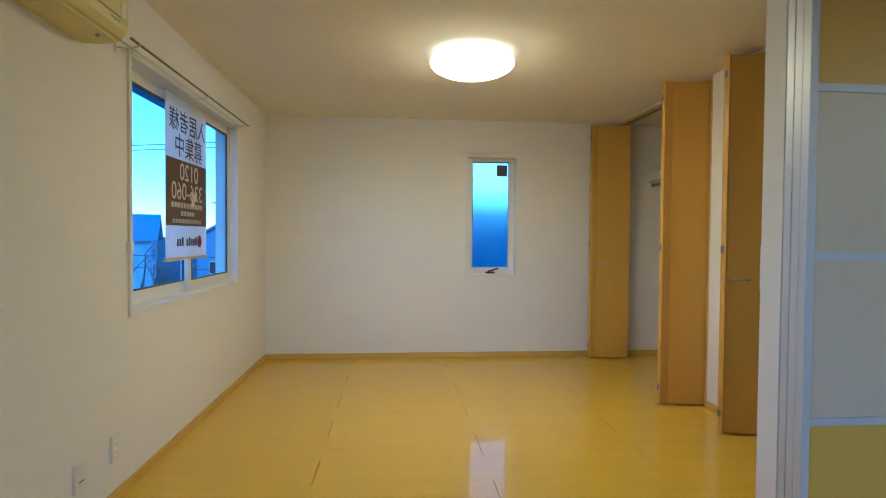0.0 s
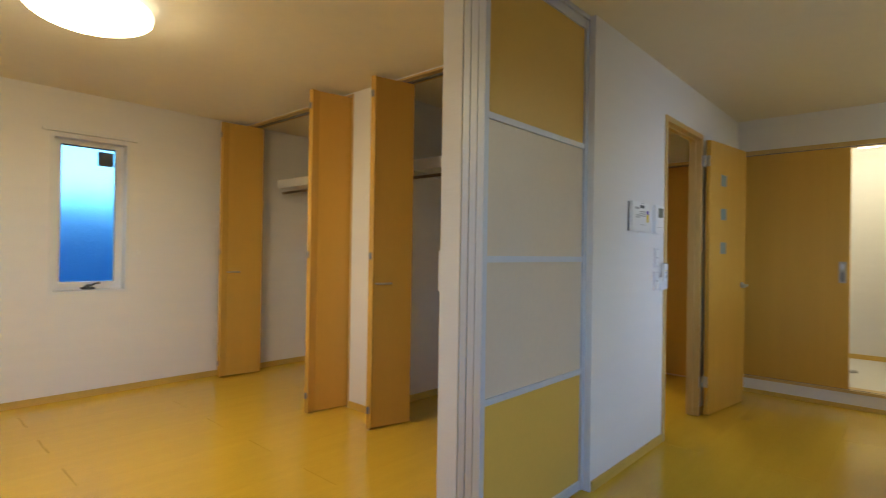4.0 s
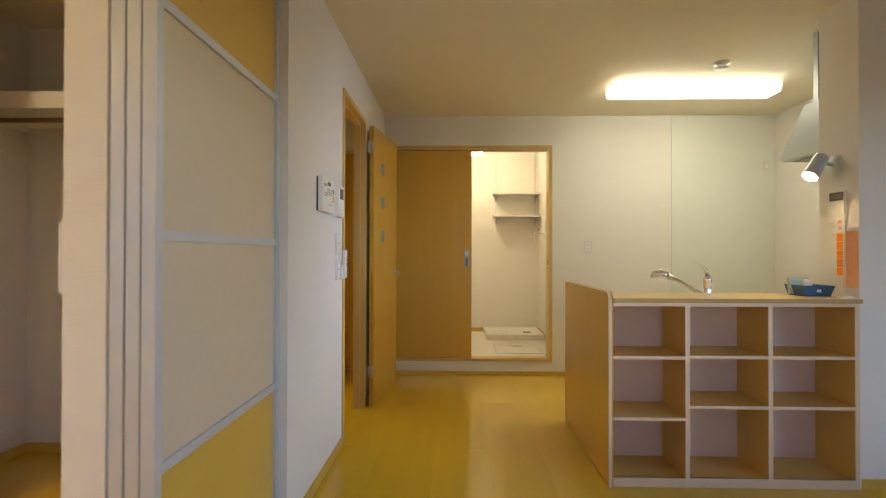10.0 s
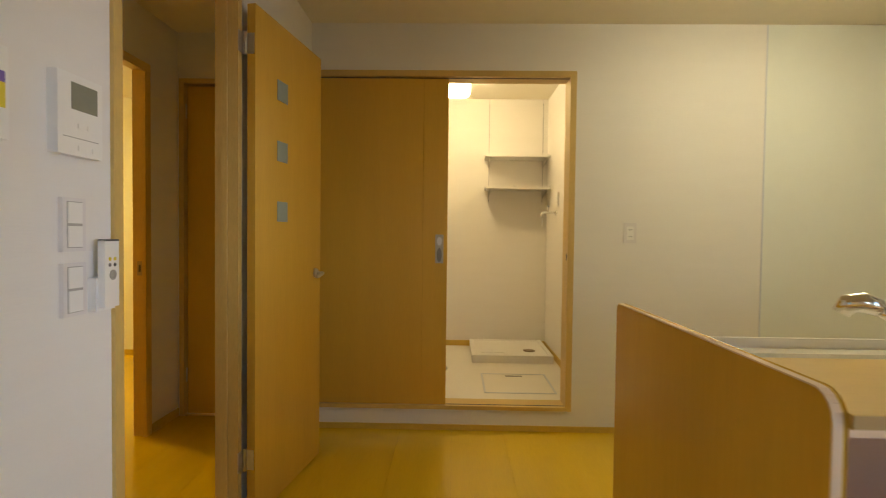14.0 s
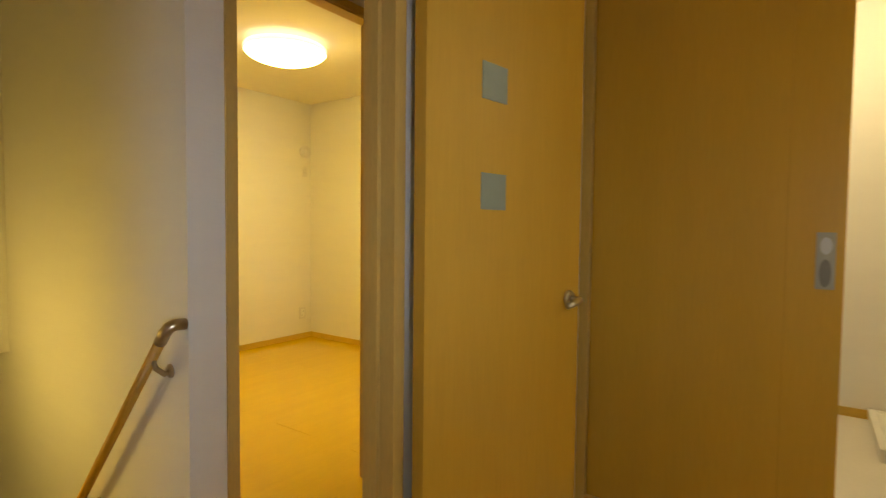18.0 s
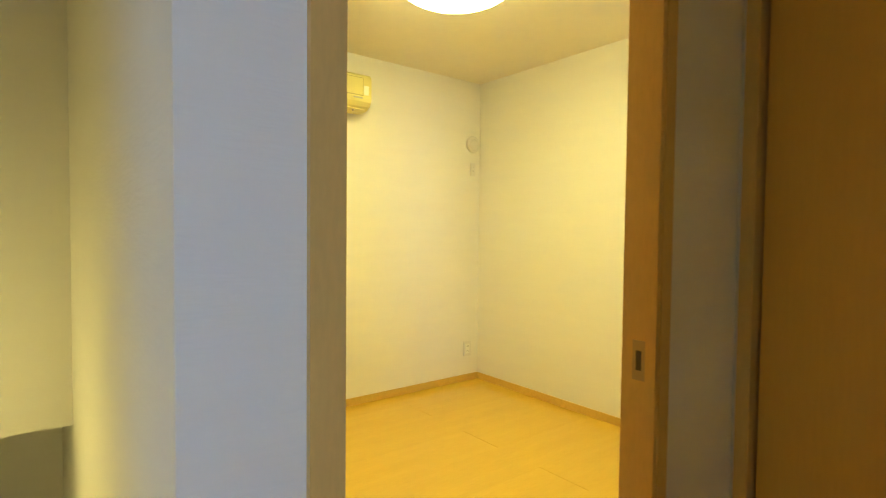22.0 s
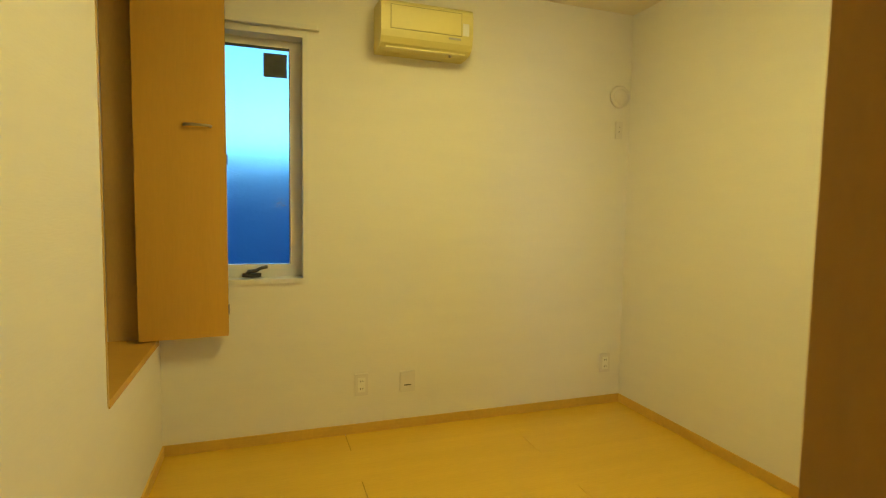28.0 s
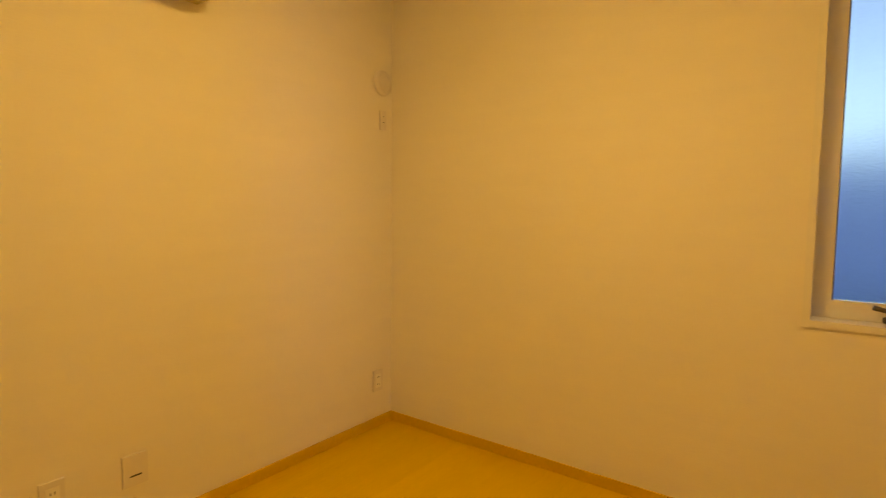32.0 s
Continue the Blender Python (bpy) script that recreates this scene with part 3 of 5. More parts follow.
for y0, y1 in ((3.585, 5.38), (1.98, 3.475)):
    sh = thing("closet_shelf", "white closet shelf with a hanging rod under it", "shelf", "closet shelves", at=(3.10, (y0 + y1) / 2, 1.83))
    L = y1 - y0
    boxpart("shelf_board", sh, (-0.44, -0.002, -L / 2, L / 2, 0.0, 0.022), WHITE)
    boxpart("front_lip", sh, (-0.462, -0.44, -L / 2, L / 2, -0.012, 0.07), WHITE, bevel=0.004)
    bm = bmesh.new()
    tube(bm, [(-0.40, -L / 2, -0.055), (-0.40, L / 2, -0.055)], 0.0125, 12)
    part("hanging_rod", bm, BRONZE, sh, "dark bronze hanging rod", smooth=True)
    for y in (-L / 2, L / 2 - 0.02):
        boxpart("side_cleat", sh, (-0.44, -0.01, y, y + 0.02, -0.03, 0.0), WHITE)

# ---- sliding screens parked at the partition ----
for k in range(3):
    y0 = 1.748 + 0.040 * k
    x0, x1 = 1.400 + (0.0, 0.004, 0.006)[k], 2.255
    sc = thing("sliding_screen", "aluminium framed sliding screen with frosted white and yellow panels", "sliding door", "stacked sliding screens", at=((x0 + x1) / 2, y0 + 0.016, 0.012))
    w, h = (x1 - x0) / 2, 2.362
    for x in (-w, w - 0.030):
        boxpart("stile", sc, (x, x + 0.030, -0.0165, 0.0165, 0, h), ALU, "brushed aluminium stile", 0.002)
    zs = [0.0, 0.594, 1.157, 1.723, h]
    for i, z in enumerate(zs):
        lo, hi = (z, z + 0.045) if i == 0 else (z - 0.045, z) if i == 4 else (z - 0.013, z + 0.013)
        boxpart("rail", sc, (-w + 0.030, w - 0.030, -0.013, 0.013, lo, hi), ALU, bevel=0.002)
    for i in range(4):
        lo, hi = zs[i] + (0.045 if i == 0 else 0.013), zs[i + 1] - (0.045 if i == 3 else 0.013)
        boxpart("panel", sc, (-w + 0.030, w - 0.030, -0.004, 0.004, lo, hi), PANELW if i in (1, 2) else PANELY, "yellow panel" if i in (0, 3) else "frosted white panel", 0)
bm = bmesh.new()
addbox(bm, WX, 2.258, 1.742, 1.872, H - 0.022, H - 0.001)
structure("trim", bm, ALU, "aluminium ceiling track of the sliding screens", "door track", 0.002)
bm = bmesh.new()
for k in range(3):
    addbox(bm, WX + 0.01, 2.25, 1.757 + 0.04 * k, 1.771 + 0.04 * k, H - 0.0235, H - 0.022)
structure("trim", bm, DARK, "dark grooves of the ceiling track", "door track")

# ---- hinged and sliding doors ----
def lining(name, axis, u0, u1, a0, a1, ztop, t=0.035, proud=0.010, sill=None, label="light wood door frame"):
    """A door lining as two jambs, a head and a stop strip; u along the wall, a through it."""
    fr = tagged(new(name), label, "door frame", kind="structure")

    def bx(pn, ua, ub, aa, ab, za, zb, bev=0.002):
        d = (ua, ub, aa, ab, za, zb) if axis == "y" else (aa, ab, ua, ub, za, zb)
        return boxpart(pn, fr, d, TRIM, bevel=bev)

    bx("jamb", u0, u0 + t, a0 - proud, a1 + proud, 0 if sill is None else sill, ztop)
    bx("jamb", u1 - t, u1, a0 - proud, a1 + proud, 0 if sill is None else sill, ztop)
    bx("head", u0 + t, u1 - t, a0 - proud, a1 + proud, ztop - t, ztop)
    if sill is not None:
        bx("sill", u0 + t, u1 - t, a0 - proud, a1 + proud, sill, sill + 0.022)
    return fr, bx


def lever(parent, x, z, y, sg, toward):
    """A lever handle on a leaf: x along the leaf, y its face, sg the side, toward -1 or 1 along x."""
    bm = bmesh.new()
    lathe(bm, [(0.008, 0), (0.0245, 0.0), (0.0245, 0.006), (0.021, 0.010), (0.008, 0.010)], 24, Matrix.Translation((x, y, z)) @ Matrix.Rotation(radians(-90 * sg), 4, "X"))
    rose = part("rosette", bm, SATIN, parent, "round satin metal rosette", smooth=True)
    bm = bmesh.new()
    tube(bm, [(x, y + sg * 0.008, z), (x, y + sg * 0.031, z), (x + toward * 0.005, y + sg * 0.040, z), (x + toward * 0.020, y + sg * 0.044, z - 0.001), (x + toward * 0.050, y + sg * 0.044, z - 0.006), (x + toward * 0.074, y + sg * 0.041, z - 0.012)], [0.0085, 0.0085, 0.0098, 0.0102, 0.0102, 0.0085], 12)
    part("lever", bm, SATIN, rose, "satin metal lever", smooth=True)


SATIN = mat("satin_metal", (0.58, 0.55, 0.50), 0.28, metal=0.95)
TINT = mat("smoked_inset", (0.27, 0.34, 0.32), 0.22, vary=0.03)


def leaf_door(name, hinge, angle, width, ztop, side, label, insets, hz=0.97, both=True):
    """A flush door leaf on its hinges; local x runs from hinge to latch, side is the face with the insets."""
    d = tagged(new(name), label, "door", kind="structure")
    d.matrix_world = pose(*hinge, 0, 0, 0, angle)
    t = 0.034
    y0, y1 = (0, t) if side < 0 else (-t, 0)
    bm = bmesh.new()
    addbox(bm, 0.004, width, y0, y1, 0.010, ztop)
    leaf = part("leaf", bm, WOOD, d, "light maple veneered flush leaf", 0.002, 1)
    for z0, z1, x0, x1 in insets:
        bm = bmesh.new()
        addbox(bm, x0, x1, y0 - 0.0015, y1 + 0.0015, z0, z1)
        part("glass_inset", bm, TINT, leaf, "small square smoked glass inset", 0.001, 1)
    lever(leaf, width - 0.062, hz, y1, 1, -1)
    lever(leaf, width - 0.062, hz, y0, -1, -1)
    boxpart("latch_plate", leaf, (width - 0.0005, width + 0.001, (y0 + y1) / 2 - 0.011, (y0 + y1) / 2 + 0.011, hz - 0.07, hz + 0.07), SATIN, bevel=0)
    for z in (0.21, ztop - 0.20):
        bm = bmesh.new()
        yk = y1 + 0.004 if side > 0 else y0 - 0.004
        lathe(bm, [(0.003, 0), (0.007, 0.001), (0.007, 0.089), (0.003, 0.09)], 10, Matrix.Translation((-0.005, yk, z)))
        addbox(bm, 0.0005, 0.0035, y0 + 0.004, y1 - 0.002, z + 0.005, z + 0.085)
        addbox(bm, -0.040, -0.008, yk + 0.0065, yk + 0.0105, z + 0.005, z + 0.085)
        part("hinge", bm, SATIN, d, "satin metal hinge", smooth=False)
    return d


STRIKE = mat("dull_strike_metal", (0.40, 0.33, 0.20), 0.4, metal=0.6)
# living room door, opened wide against the kitchen side of the wall
fr, bx = lining("door_frame_hall", "y", 3.245, 4.020, 1.715, 1.785, 2.10)
bx("stop", 3.280, 3.290, 1.745, 1.77, 0, 2.065)
bx("stop", 3.975, 3.985, 1.745, 1.77, 0, 2.065)
bx("stop", 3.290, 3.975, 1.745, 1.77, 2.055, 2.065)
leaf_door("door_1", (4.022, 1.686), -7.9, 0.666, 2.06, 1, "light maple door with three small square glass insets, standing wide open", [(1.213, 1.300, 0.188, 0.285), (1.473, 1.560, 0.188, 0.285), (1.733, 1.820, 0.188, 0.285)], hz=0.962)
# bedroom door, opened inwards
fr, bx = lining("door_frame_bedroom", "y", 4.157, 4.912, HS, BS, 2.10, proud=0.009)
bx("stop", 4.865, 4.877, 2.590, 2.612, 0, 2.065)
bx("stop", 4.202, 4.865, 2.590, 2.612, 2.055, 2.065)
bx("stop", 4.192, 4.202, 2.590, 2.612, 0, 2.065)
boxpart("strike_plate", fr, (4.8755, 4.8775, 2.618, 2.646, 0.915, 0.995), STRIKE, "dull metal strike plate", 0)
boxpart("strike_hole", fr, (4.8752, 4.8758, 2.626, 2.638, 0.935, 0.975), DARK, "dark latch hole", 0)
d2 = leaf_door("door_2", (4.192, 2.685), 86.2, 0.665, 2.05, 1, "light maple bedroom door standing open inwards", [], hz=0.975)
boxpart("panel_seam", d2, (0.515, 0.5156, -0.0342, 0.0003, 0.012, 2.048), TRIM, "fine vertical panel seam", 0)
# toilet door at the end of the hall, closed
fr, bx = lining("door_frame_toilet", "x", 1.806, 2.585, 5.22, 5.30, 2.115, t=0.03)
bx("threshold", 1.836, 2.555, 5.222, 5.298, 0.0, 0.010)
leaf_door("door_3", (5.245, 2.552), -90.0, 0.714, 2.075, -1, "light maple toilet door, closed", [], hz=0.97)

# sliding door to the laundry
fr, bx = lining("door_frame_laundry", "x", 0.16, 1.70, EX, EX + 0.126, 2.125, sill=0.125, label="light wood frame of the laundry sliding door")
boxpart("track_groove", fr, (EX + 0.018, EX + 0.030, 0.195, 1.665, 0.1472, 0.1480), DARK, "dark floor track", 0)
boxpart("track_groove", fr, (EX + 0.020, EX + 0.030, 0.195, 1.665, 2.0875, 2.0898), DARK, "dark overhead track", 0)
sl = tagged(new("door_4"), "light maple sliding laundry door, half open", "sliding door", kind="structure")
sl.matrix_world = pose(EX + 0.010, 0.905, 0.15)
boxpart("leaf", sl, (0, 0.032, 0.0, 0.145, 0, 1.932), WOOD, "light maple edge panel", 0.001)
boxpart("leaf", sl, (0, 0.032, 0.1456, 0.757, 0, 1.932), WOOD, "light maple panel", 0.001)
pull = boxpart("pull", sl, (-0.0025, 0.004, 0.022, 0.070, 0.845, 1.015), mat("grey_pull_metal", (0.40, 0.39, 0.35), 0.4, metal=0.3), "recessed metal finger pull", 0.001)
for z, rz, m_, nm in ((0.893, 0.042, GREYM, "pull_recess"), (0.975, 0.026, ALU, "pull_button")):
    bm = bmesh.new()
    prism(bm, [(0.046 + 0.015 * math.cos(k * math.pi / 10), z + rz * math.sin(k * math.pi / 10)) for k in range(20)], "x", -0.0036, -0.0024)
    part(nm, bm, m_, pull, "oval finger recess" if nm == "pull_recess" else "oval latch button", 0.0004, 1)
boxpart("strike_plate", fr, (EX + 0.015, EX + 0.035, 0.1945, 0.1965, 1.02, 1.06), DARK, "", 0)


# ---- wall fittings ----
def plate(name, label, cat, wallaxis, sgn, c, w, h, t=0.011, extra=()):
    """A wall plate. wallaxis: the axis it faces along, sgn the way; c: its centre on the wall; extra: rectangles (u, v, w, h, depth, material, name)."""
    ob = thing(name, label, cat, at=c)

    def dims(u, v, ww, hh, d0, d1):
        lo, hi = sorted((sgn * d0, sgn * d1))
        return (lo, hi, u - ww / 2, u + ww / 2, v - hh / 2, v + hh / 2) if wallaxis == "x" else (u - ww / 2, u + ww / 2, lo, hi, v - hh / 2, v + hh / 2)

    boxpart("cover", ob, dims(0, 0, w, h, 0, t), PLATE, bevel=0.003, segs=2)
    for u, v, ww, hh, d, m_, nm in extra:
        boxpart(nm, ob, dims(u, v, ww, hh, t - 0.001, t + d), m_, bevel=0.0008)
    return ob


GREYP = mat("grey_print", (0.42, 0.41, 0.38), 0.6)
SWITCH = [(0, 0.0, 0.047, 0.102, 0.0006, GREYP, "rocker_gap"), (0, 0.026, 0.042, 0.046, 0.003, WHITE, "rocker"), (0, -0.026, 0.042, 0.046, 0.003, WHITE, "rocker")]
SOCK = [(0, 0.0, 0.040, 0.078, 0.002, WHITE, "socket")] + [(u, v, 0.003, 0.009, 0.0025, DARK, "slot") for u in (-0.006, 0.006) for v in (0.02, -0.02)]
YEL, PUR, LCD = mat("yellow_label", (0.75, 0.60, 0.05), 0.5), mat("purple_label", (0.16, 0.10, 0.42), 0.5), mat("lcd_grey", (0.20, 0.21, 0.17), 0.25)
icom = thing("alarm_panel", "square white wall alarm panel with display and warning labels", "wall panel", at=(2.797, 1.727, 1.414))
# dark plate that paints the shadow gap between cover and wall
boxpart("shadow_gap_plate", icom, (-0.1185, 0.1185, -0.0215, -0.0125, -0.083, 0.083), DARK, "", 0.002)
boxpart("cover", icom, (-0.120, 0.120, -0.042, -0.0215, -0.084, 0.084), WHITE, bevel=0.006, segs=3)
boxpart("display", icom, (-0.018, 0.044, -0.0432, -0.0415, 0.050, 0.067), DARK, "", 0.0005)
for u, v, w, h in ((-0.058, 0.048, 0.06, 0.012), (0.02, 0.03, 0.09, 0.006), (0.02, 0.018, 0.09, 0.006), (0.02, 0.006, 0.09, 0.006), (-0.05, 0.008, 0.06, 0.006), (-0.05, -0.004, 0.06, 0.006), (0.035, -0.045, 0.08, 0.003), (0.02, 0.078, 0.03, 0.004)):
    boxpart("print_bar", icom, (u - w / 2, u + w / 2, -0.0426, -0.0419, v - h / 2, v + h / 2), GREYP, bevel=0)
boxpart("label", icom, (0.080, 0.112, -0.0428, -0.0419, 0.018, 0.038), PUR, "purple label", 0)
boxpart("label", icom, (0.080, 0.112, -0.0428, -0.0419, -0.028, 0.018), YEL, "yellow label", 0)
ph = thing("door_intercom", "white door intercom with a small screen", "intercom", at=(3.112, 1.715, 1.415))
boxpart("cover", ph, (-0.069, 0.069, -0.024, 0, -0.087, 0.087), WHITE, bevel=0.005, segs=3)
boxpart("screen", ph, (-0.030, 0.052, -0.0248, -0.0235, 0.012, 0.070), LCD, "grey screen", 0.0005)
for u, v in ((0.0, -0.022), (0.03, -0.022), (0.0, -0.07), (0.045, -0.07)):
    boxpart("button", ph, (u - 0.011, u + 0.011, -0.026, -0.0235, v - 0.006, v + 0.006), WHITE, bevel=0.001)
boxpart("print_bar", ph, (-0.055, 0.055, -0.0244, -0.0236, -0.05, -0.048), GREYP, bevel=0)
plate("light_switch", "white double light switch beside the door", "light switch", "y", -1, (3.107, 1.715, 1.178), 0.07, 0.118, extra=SWITCH)
plate("light_switch", "white double light switch under another", "light switch", "y", -1, (3.107, 1.715, 1.035), 0.07, 0.118, extra=SWITCH)
rem = thing("lamp_remote", "white remote control in a wall holder", "remote control", at=(3.195, 1.715, 1.055))
boxpart("holder", rem, (-0.034, 0.034, -0.020, 0, -0.078, 0.0), WHITE, bevel=0.003)
boxpart("handset", rem, (-0.026, 0.026, -0.036, -0.0195, -0.07, 0.09), WHITE, bevel=0.004, segs=2)
boxpart("tip", rem, (-0.026, 0.026, -0.0362, -0.020, 0.086, 0.0905), DARK, "", 0)
for u, v, m_ in ((-0.008, 0.044, YEL), (0.010, 0.044, YEL), (-0.008, 0.030, GREYM), (0.010, 0.030, DARK)):
    bm = bmesh.new()
    lathe(bm, [(0.001, 0.0), (0.0048, 0.0), (0.0042, 0.0016), (0.001, 0.002)], 12, Matrix.Translation((u, -0.0358, v)) @ Matrix.Rotation(radians(90), 4, "X"))
    part("button", bm, m_, rem, "small round button", smooth=True)
bm = bmesh.new()
lathe(bm, [(0.001, 0.0), (0.0125, 0.0), (0.0115, 0.0022), (0.0075, 0.0022), (0.007, 0.001), (0.001, 0.001)], 20, Matrix.Translation((0.003, -0.0358, 0.006)) @ Matrix.Rotation(radians(90), 4, "X"))
part("dial", bm, GREYP, rem, "round grey selector dial", smooth=True)
plate("light_switch", "white light switch on the end of the partition", "light switch", "y", 1, (1.455, 1.975, 1.115), 0.07, 0.17, t=0.020, extra=SWITCH)
plate("wall_socket", "white kitchen wall socket", "socket", "x", -1, (EX, -0.166, 1.186), 0.072, 0.118, extra=SOCK)
plate("wall_socket", "small pale socket high on the kitchen wall", "socket", "x", -1, (EX - 0.004, -1.79, 1.93), 0.05, 0.075, extra=[(0, 0, 0.028, 0.045, 0.002, WHITE, "socket")])
plate("wall_socket", "white low wall socket", "socket", "x", 1, (WX, 2.60, 0.25), 0.07, 0.118, extra=SOCK)
plate("wall_socket", "white low wall outlet with a dark slot", "socket", "x", 1, (WX, 2.335, 0.24), 0.085, 0.118, extra=[(0, -0.02, 0.03, 0.005, 0.001, DARK, "slot")])
plate("wall_socket", "white low bedroom socket with two outlets", "socket", "y", -1, (5.145, BN, 0.265), 0.07, 0.118, extra=SOCK)
plate("wall_socket", "white low bedroom outlet with a dark slot", "socket", "y", -1, (5.399, BN, 0.262), 0.085, 0.115, extra=[(0, -0.02, 0.04, 0.006, 0.001, DARK, "slot")])
plate("wall_socket", "white low socket in the bedroom corner", "socket", "y", -1, (6.68, BN, 0.262), 0.07, 0.118, extra=SOCK)
plate("wall_socket", "white socket for the air conditioner under the vent", "socket", "y", -1, (6.718, BN, 1.705), 0.045, 0.105, extra=[(0, 0.02, 0.006, 0.003, 0.001, DARK, "slot"), (0, -0.01, 0.010, 0.004, 0.001, DARK, "slot")])
vent = thing("wall_vent", "round white wall vent high in the bedroom corner", "vent", at=(6.718, BN, 1.906))
bm = bmesh.new()
lathe(bm, [(0.01, 0.0), (0.068, 0.0), (0.066, 0.012), (0.05, 0.018), (0.046, 0.014), (0.044, 0.022), (0.01, 0.026)], 32, Matrix.Rotation(radians(90), 4, "X"))
part("vent_cover", bm, PLATE, vent, smooth=True)
vent = thing("wall_vent", "small white vent on the living room wall", "vent", at=(WX, 5.32, 1.92))
boxpart("vent_cover", vent, (0, 0.02, -0.03, 0.03, -0.05, 0.05), WHITE, bevel=0.006, segs=2)
hook = thing("wall_hook", "small white cord hook beside the window", "hook", at=(1.35, NY, 1.15))
boxpart("hook_body", hook, (-0.012, 0.012, -0.018, 0, -0.02, 0.02), WHITE, bevel=0.004, segs=2)
hook = thing("wall_hook", "small white curtain tieback hook beside the wide window", "hook", at=(WX, 2.735, 1.16))
boxpart("hook_body", hook, (0, 0.022, -0.015, 0.015, -0.025, 0.025), WHITE, bevel=0.005, segs=2)


# ---- air conditioners ----
DARKGAP = mat("shadow_gap_plastic", (0.40, 0.35, 0.15), 0.6)
CREAM = mat("cream_plastic", (0.70, 0.63, 0.25), 0.4, vary=0.01)


def aircon(m, w, label):
    """A wall air conditioner; local x along the wall, -y out into the room, z up from its underside."""
    ac = tagged(new("air_conditioner"), label, "air conditioner", "wall air conditioners")
    ac.matrix_world = m
    bm = bmesh.new()
    prism(bm, [(0, 0.012), (-0.08, 0.010), (-0.125, 0.016), (-0.155, 0.032), (-0.174, 0.058), (-0.18, 0.085), (-0.18, 0.200), (-0.174, 0.222), (-0.155, 0.236), (-0.02, 0.242), (0, 0.242)], "x", -w / 2, w / 2)
    body = part("body", bm, CREAM, ac, "cream plastic casing", 0.006, 2)
    boxpart("front_panel", ac, (-w / 2 + 0.05, w / 2 - 0.065, -0.184, -0.176, 0.098, 0.205), CREAM, "flat front panel", 0.002)
    bm = bmesh.new()
    for d in ((-w / 2 + 0.046, w / 2 - 0.061, 0.094, 0.0975), (-w / 2 + 0.046, w / 2 - 0.061, 0.2055, 0.209)):
        addbox(bm, d[0], d[1], -0.1815, -0.179, d[2], d[3])
    for x in (-w / 2 + 0.046, w / 2 - 0.0645):
        addbox(bm, x, x + 0.0035, -0.1815, -0.179, 0.0975, 0.2055)
    part("panel_gap", bm, DARKGAP, ac)
    boxpart("status_strip", ac, (w / 2 - 0.056, w / 2 - 0.022, -0.183, -0.177, 0.10, 0.16), WHITE, bevel=0.001)
    boxpart("louvre", ac, (-w / 2 + 0.03, w / 2 - 0.03, -0.150, -0.128, 0.012, 0.020), CREAM, "closed louvre", 0.001, Matrix.Rotation(radians(0), 4, "X"))
    boxpart("print_bar", ac, (w / 2 - 0.13, w / 2 - 0.065, -0.1812, -0.1795, 0.075, 0.085), GREYP, bevel=0)
    bm = bmesh.new()
    lathe(bm, [(0.008, 0), (0.008, -0.012), (0.004, -0.014)], 10, Matrix.Translation((w / 2 - 0.10, -0.115, 0.018)))
    part("sensor", bm, GREYP, ac)
    return ac


aircon(pose(5.440, BN, 1.984), 0.476, "cream wall air conditioner on the bedroom wall")
aircon(pose(WX, 2.13, 1.985, 0, 0, 90), 0.50, "cream wall air conditioner beside the living room window")

# ---- kitchen counter ----
SHW = mat("pale_melamine_edge", (0.73, 0.54, 0.35), 0.4, vary=0.02)
SHELFM = mat("beige_melamine", (0.72, 0.455, 0.12), 0.45, vary=0.03, stretch=(1, 6, 6))
BACK = mat("lilac_white_back", (0.80, 0.60, 0.52), 0.6, vary=0.02)
unit = thing("shelf_unit", "light maple open shelf unit with nine compartments under the counter", "shelf", at=(2.90, -0.28, 0))
F, K = 2.752, 3.03
for y0, y1 in ((-0.080, -0.060), (-0.474, -0.454), (-0.882, -0.862)):
    wbox("upright", unit, (F + 0.002, K, y0, y1, 0.045, 0.872), SHELFM)
    wbox("edge_strip", unit, (F - 0.004, F + 0.002, y0 - 0.0005, y1 + 0.0005, 0.045, 0.872), SHW, "pale edge strip", 0.001)
wbox("back_panel", unit, (K, K + 0.006, -0.882, 0.2878, 0.0, 0.872), BACK, "white back panel", 0)
wbox("plinth", unit, (F - 0.003, F + 0.015, -0.884, 0.2875, 0.001, 0.045), SHW, "pale plinth", 0.001)
wbox("top_rail", unit, (F - 0.004, F + 0.012, -0.884, 0.2875, 0.872, 0.890), SHW, "pale top rail", 0.001)
for (y0, y1), zs in (((-0.060, 0.2878), (0.045, 0.335, 0.630)), ((-0.454, -0.080), (0.045, 0.393, 0.634)), ((-0.862, -0.474), (0.045, 0.393, 0.634))):
    for z in zs:
        wbox("shelf_board", unit, (F + 0.004, K, y0, y1, z - 0.014, z), SHELFM, bevel=0.001)
        if z > 0.1:
            wbox("edge_strip", unit, (F - 0.003, F + 0.004, y0, y1, z - 0.0145, z + 0.0005), SHW, "pale edge strip", 0.001)
for y in (0.288, -0.080, -0.474):
    for z in (0.18, 0.26, 0.46, 0.54, 0.72, 0.79):
        wbox("peg_hole", unit, (F + 0.20, F + 0.206, y - 0.0004 if y < 0 else y - 0.0006, y + 0.0002, z, z + 0.006), DARK, "", 0)
top = thing("countertop", "light maple counter ledge on the shelf unit", "countertop", at=(2.90, -0.28, 0.89))
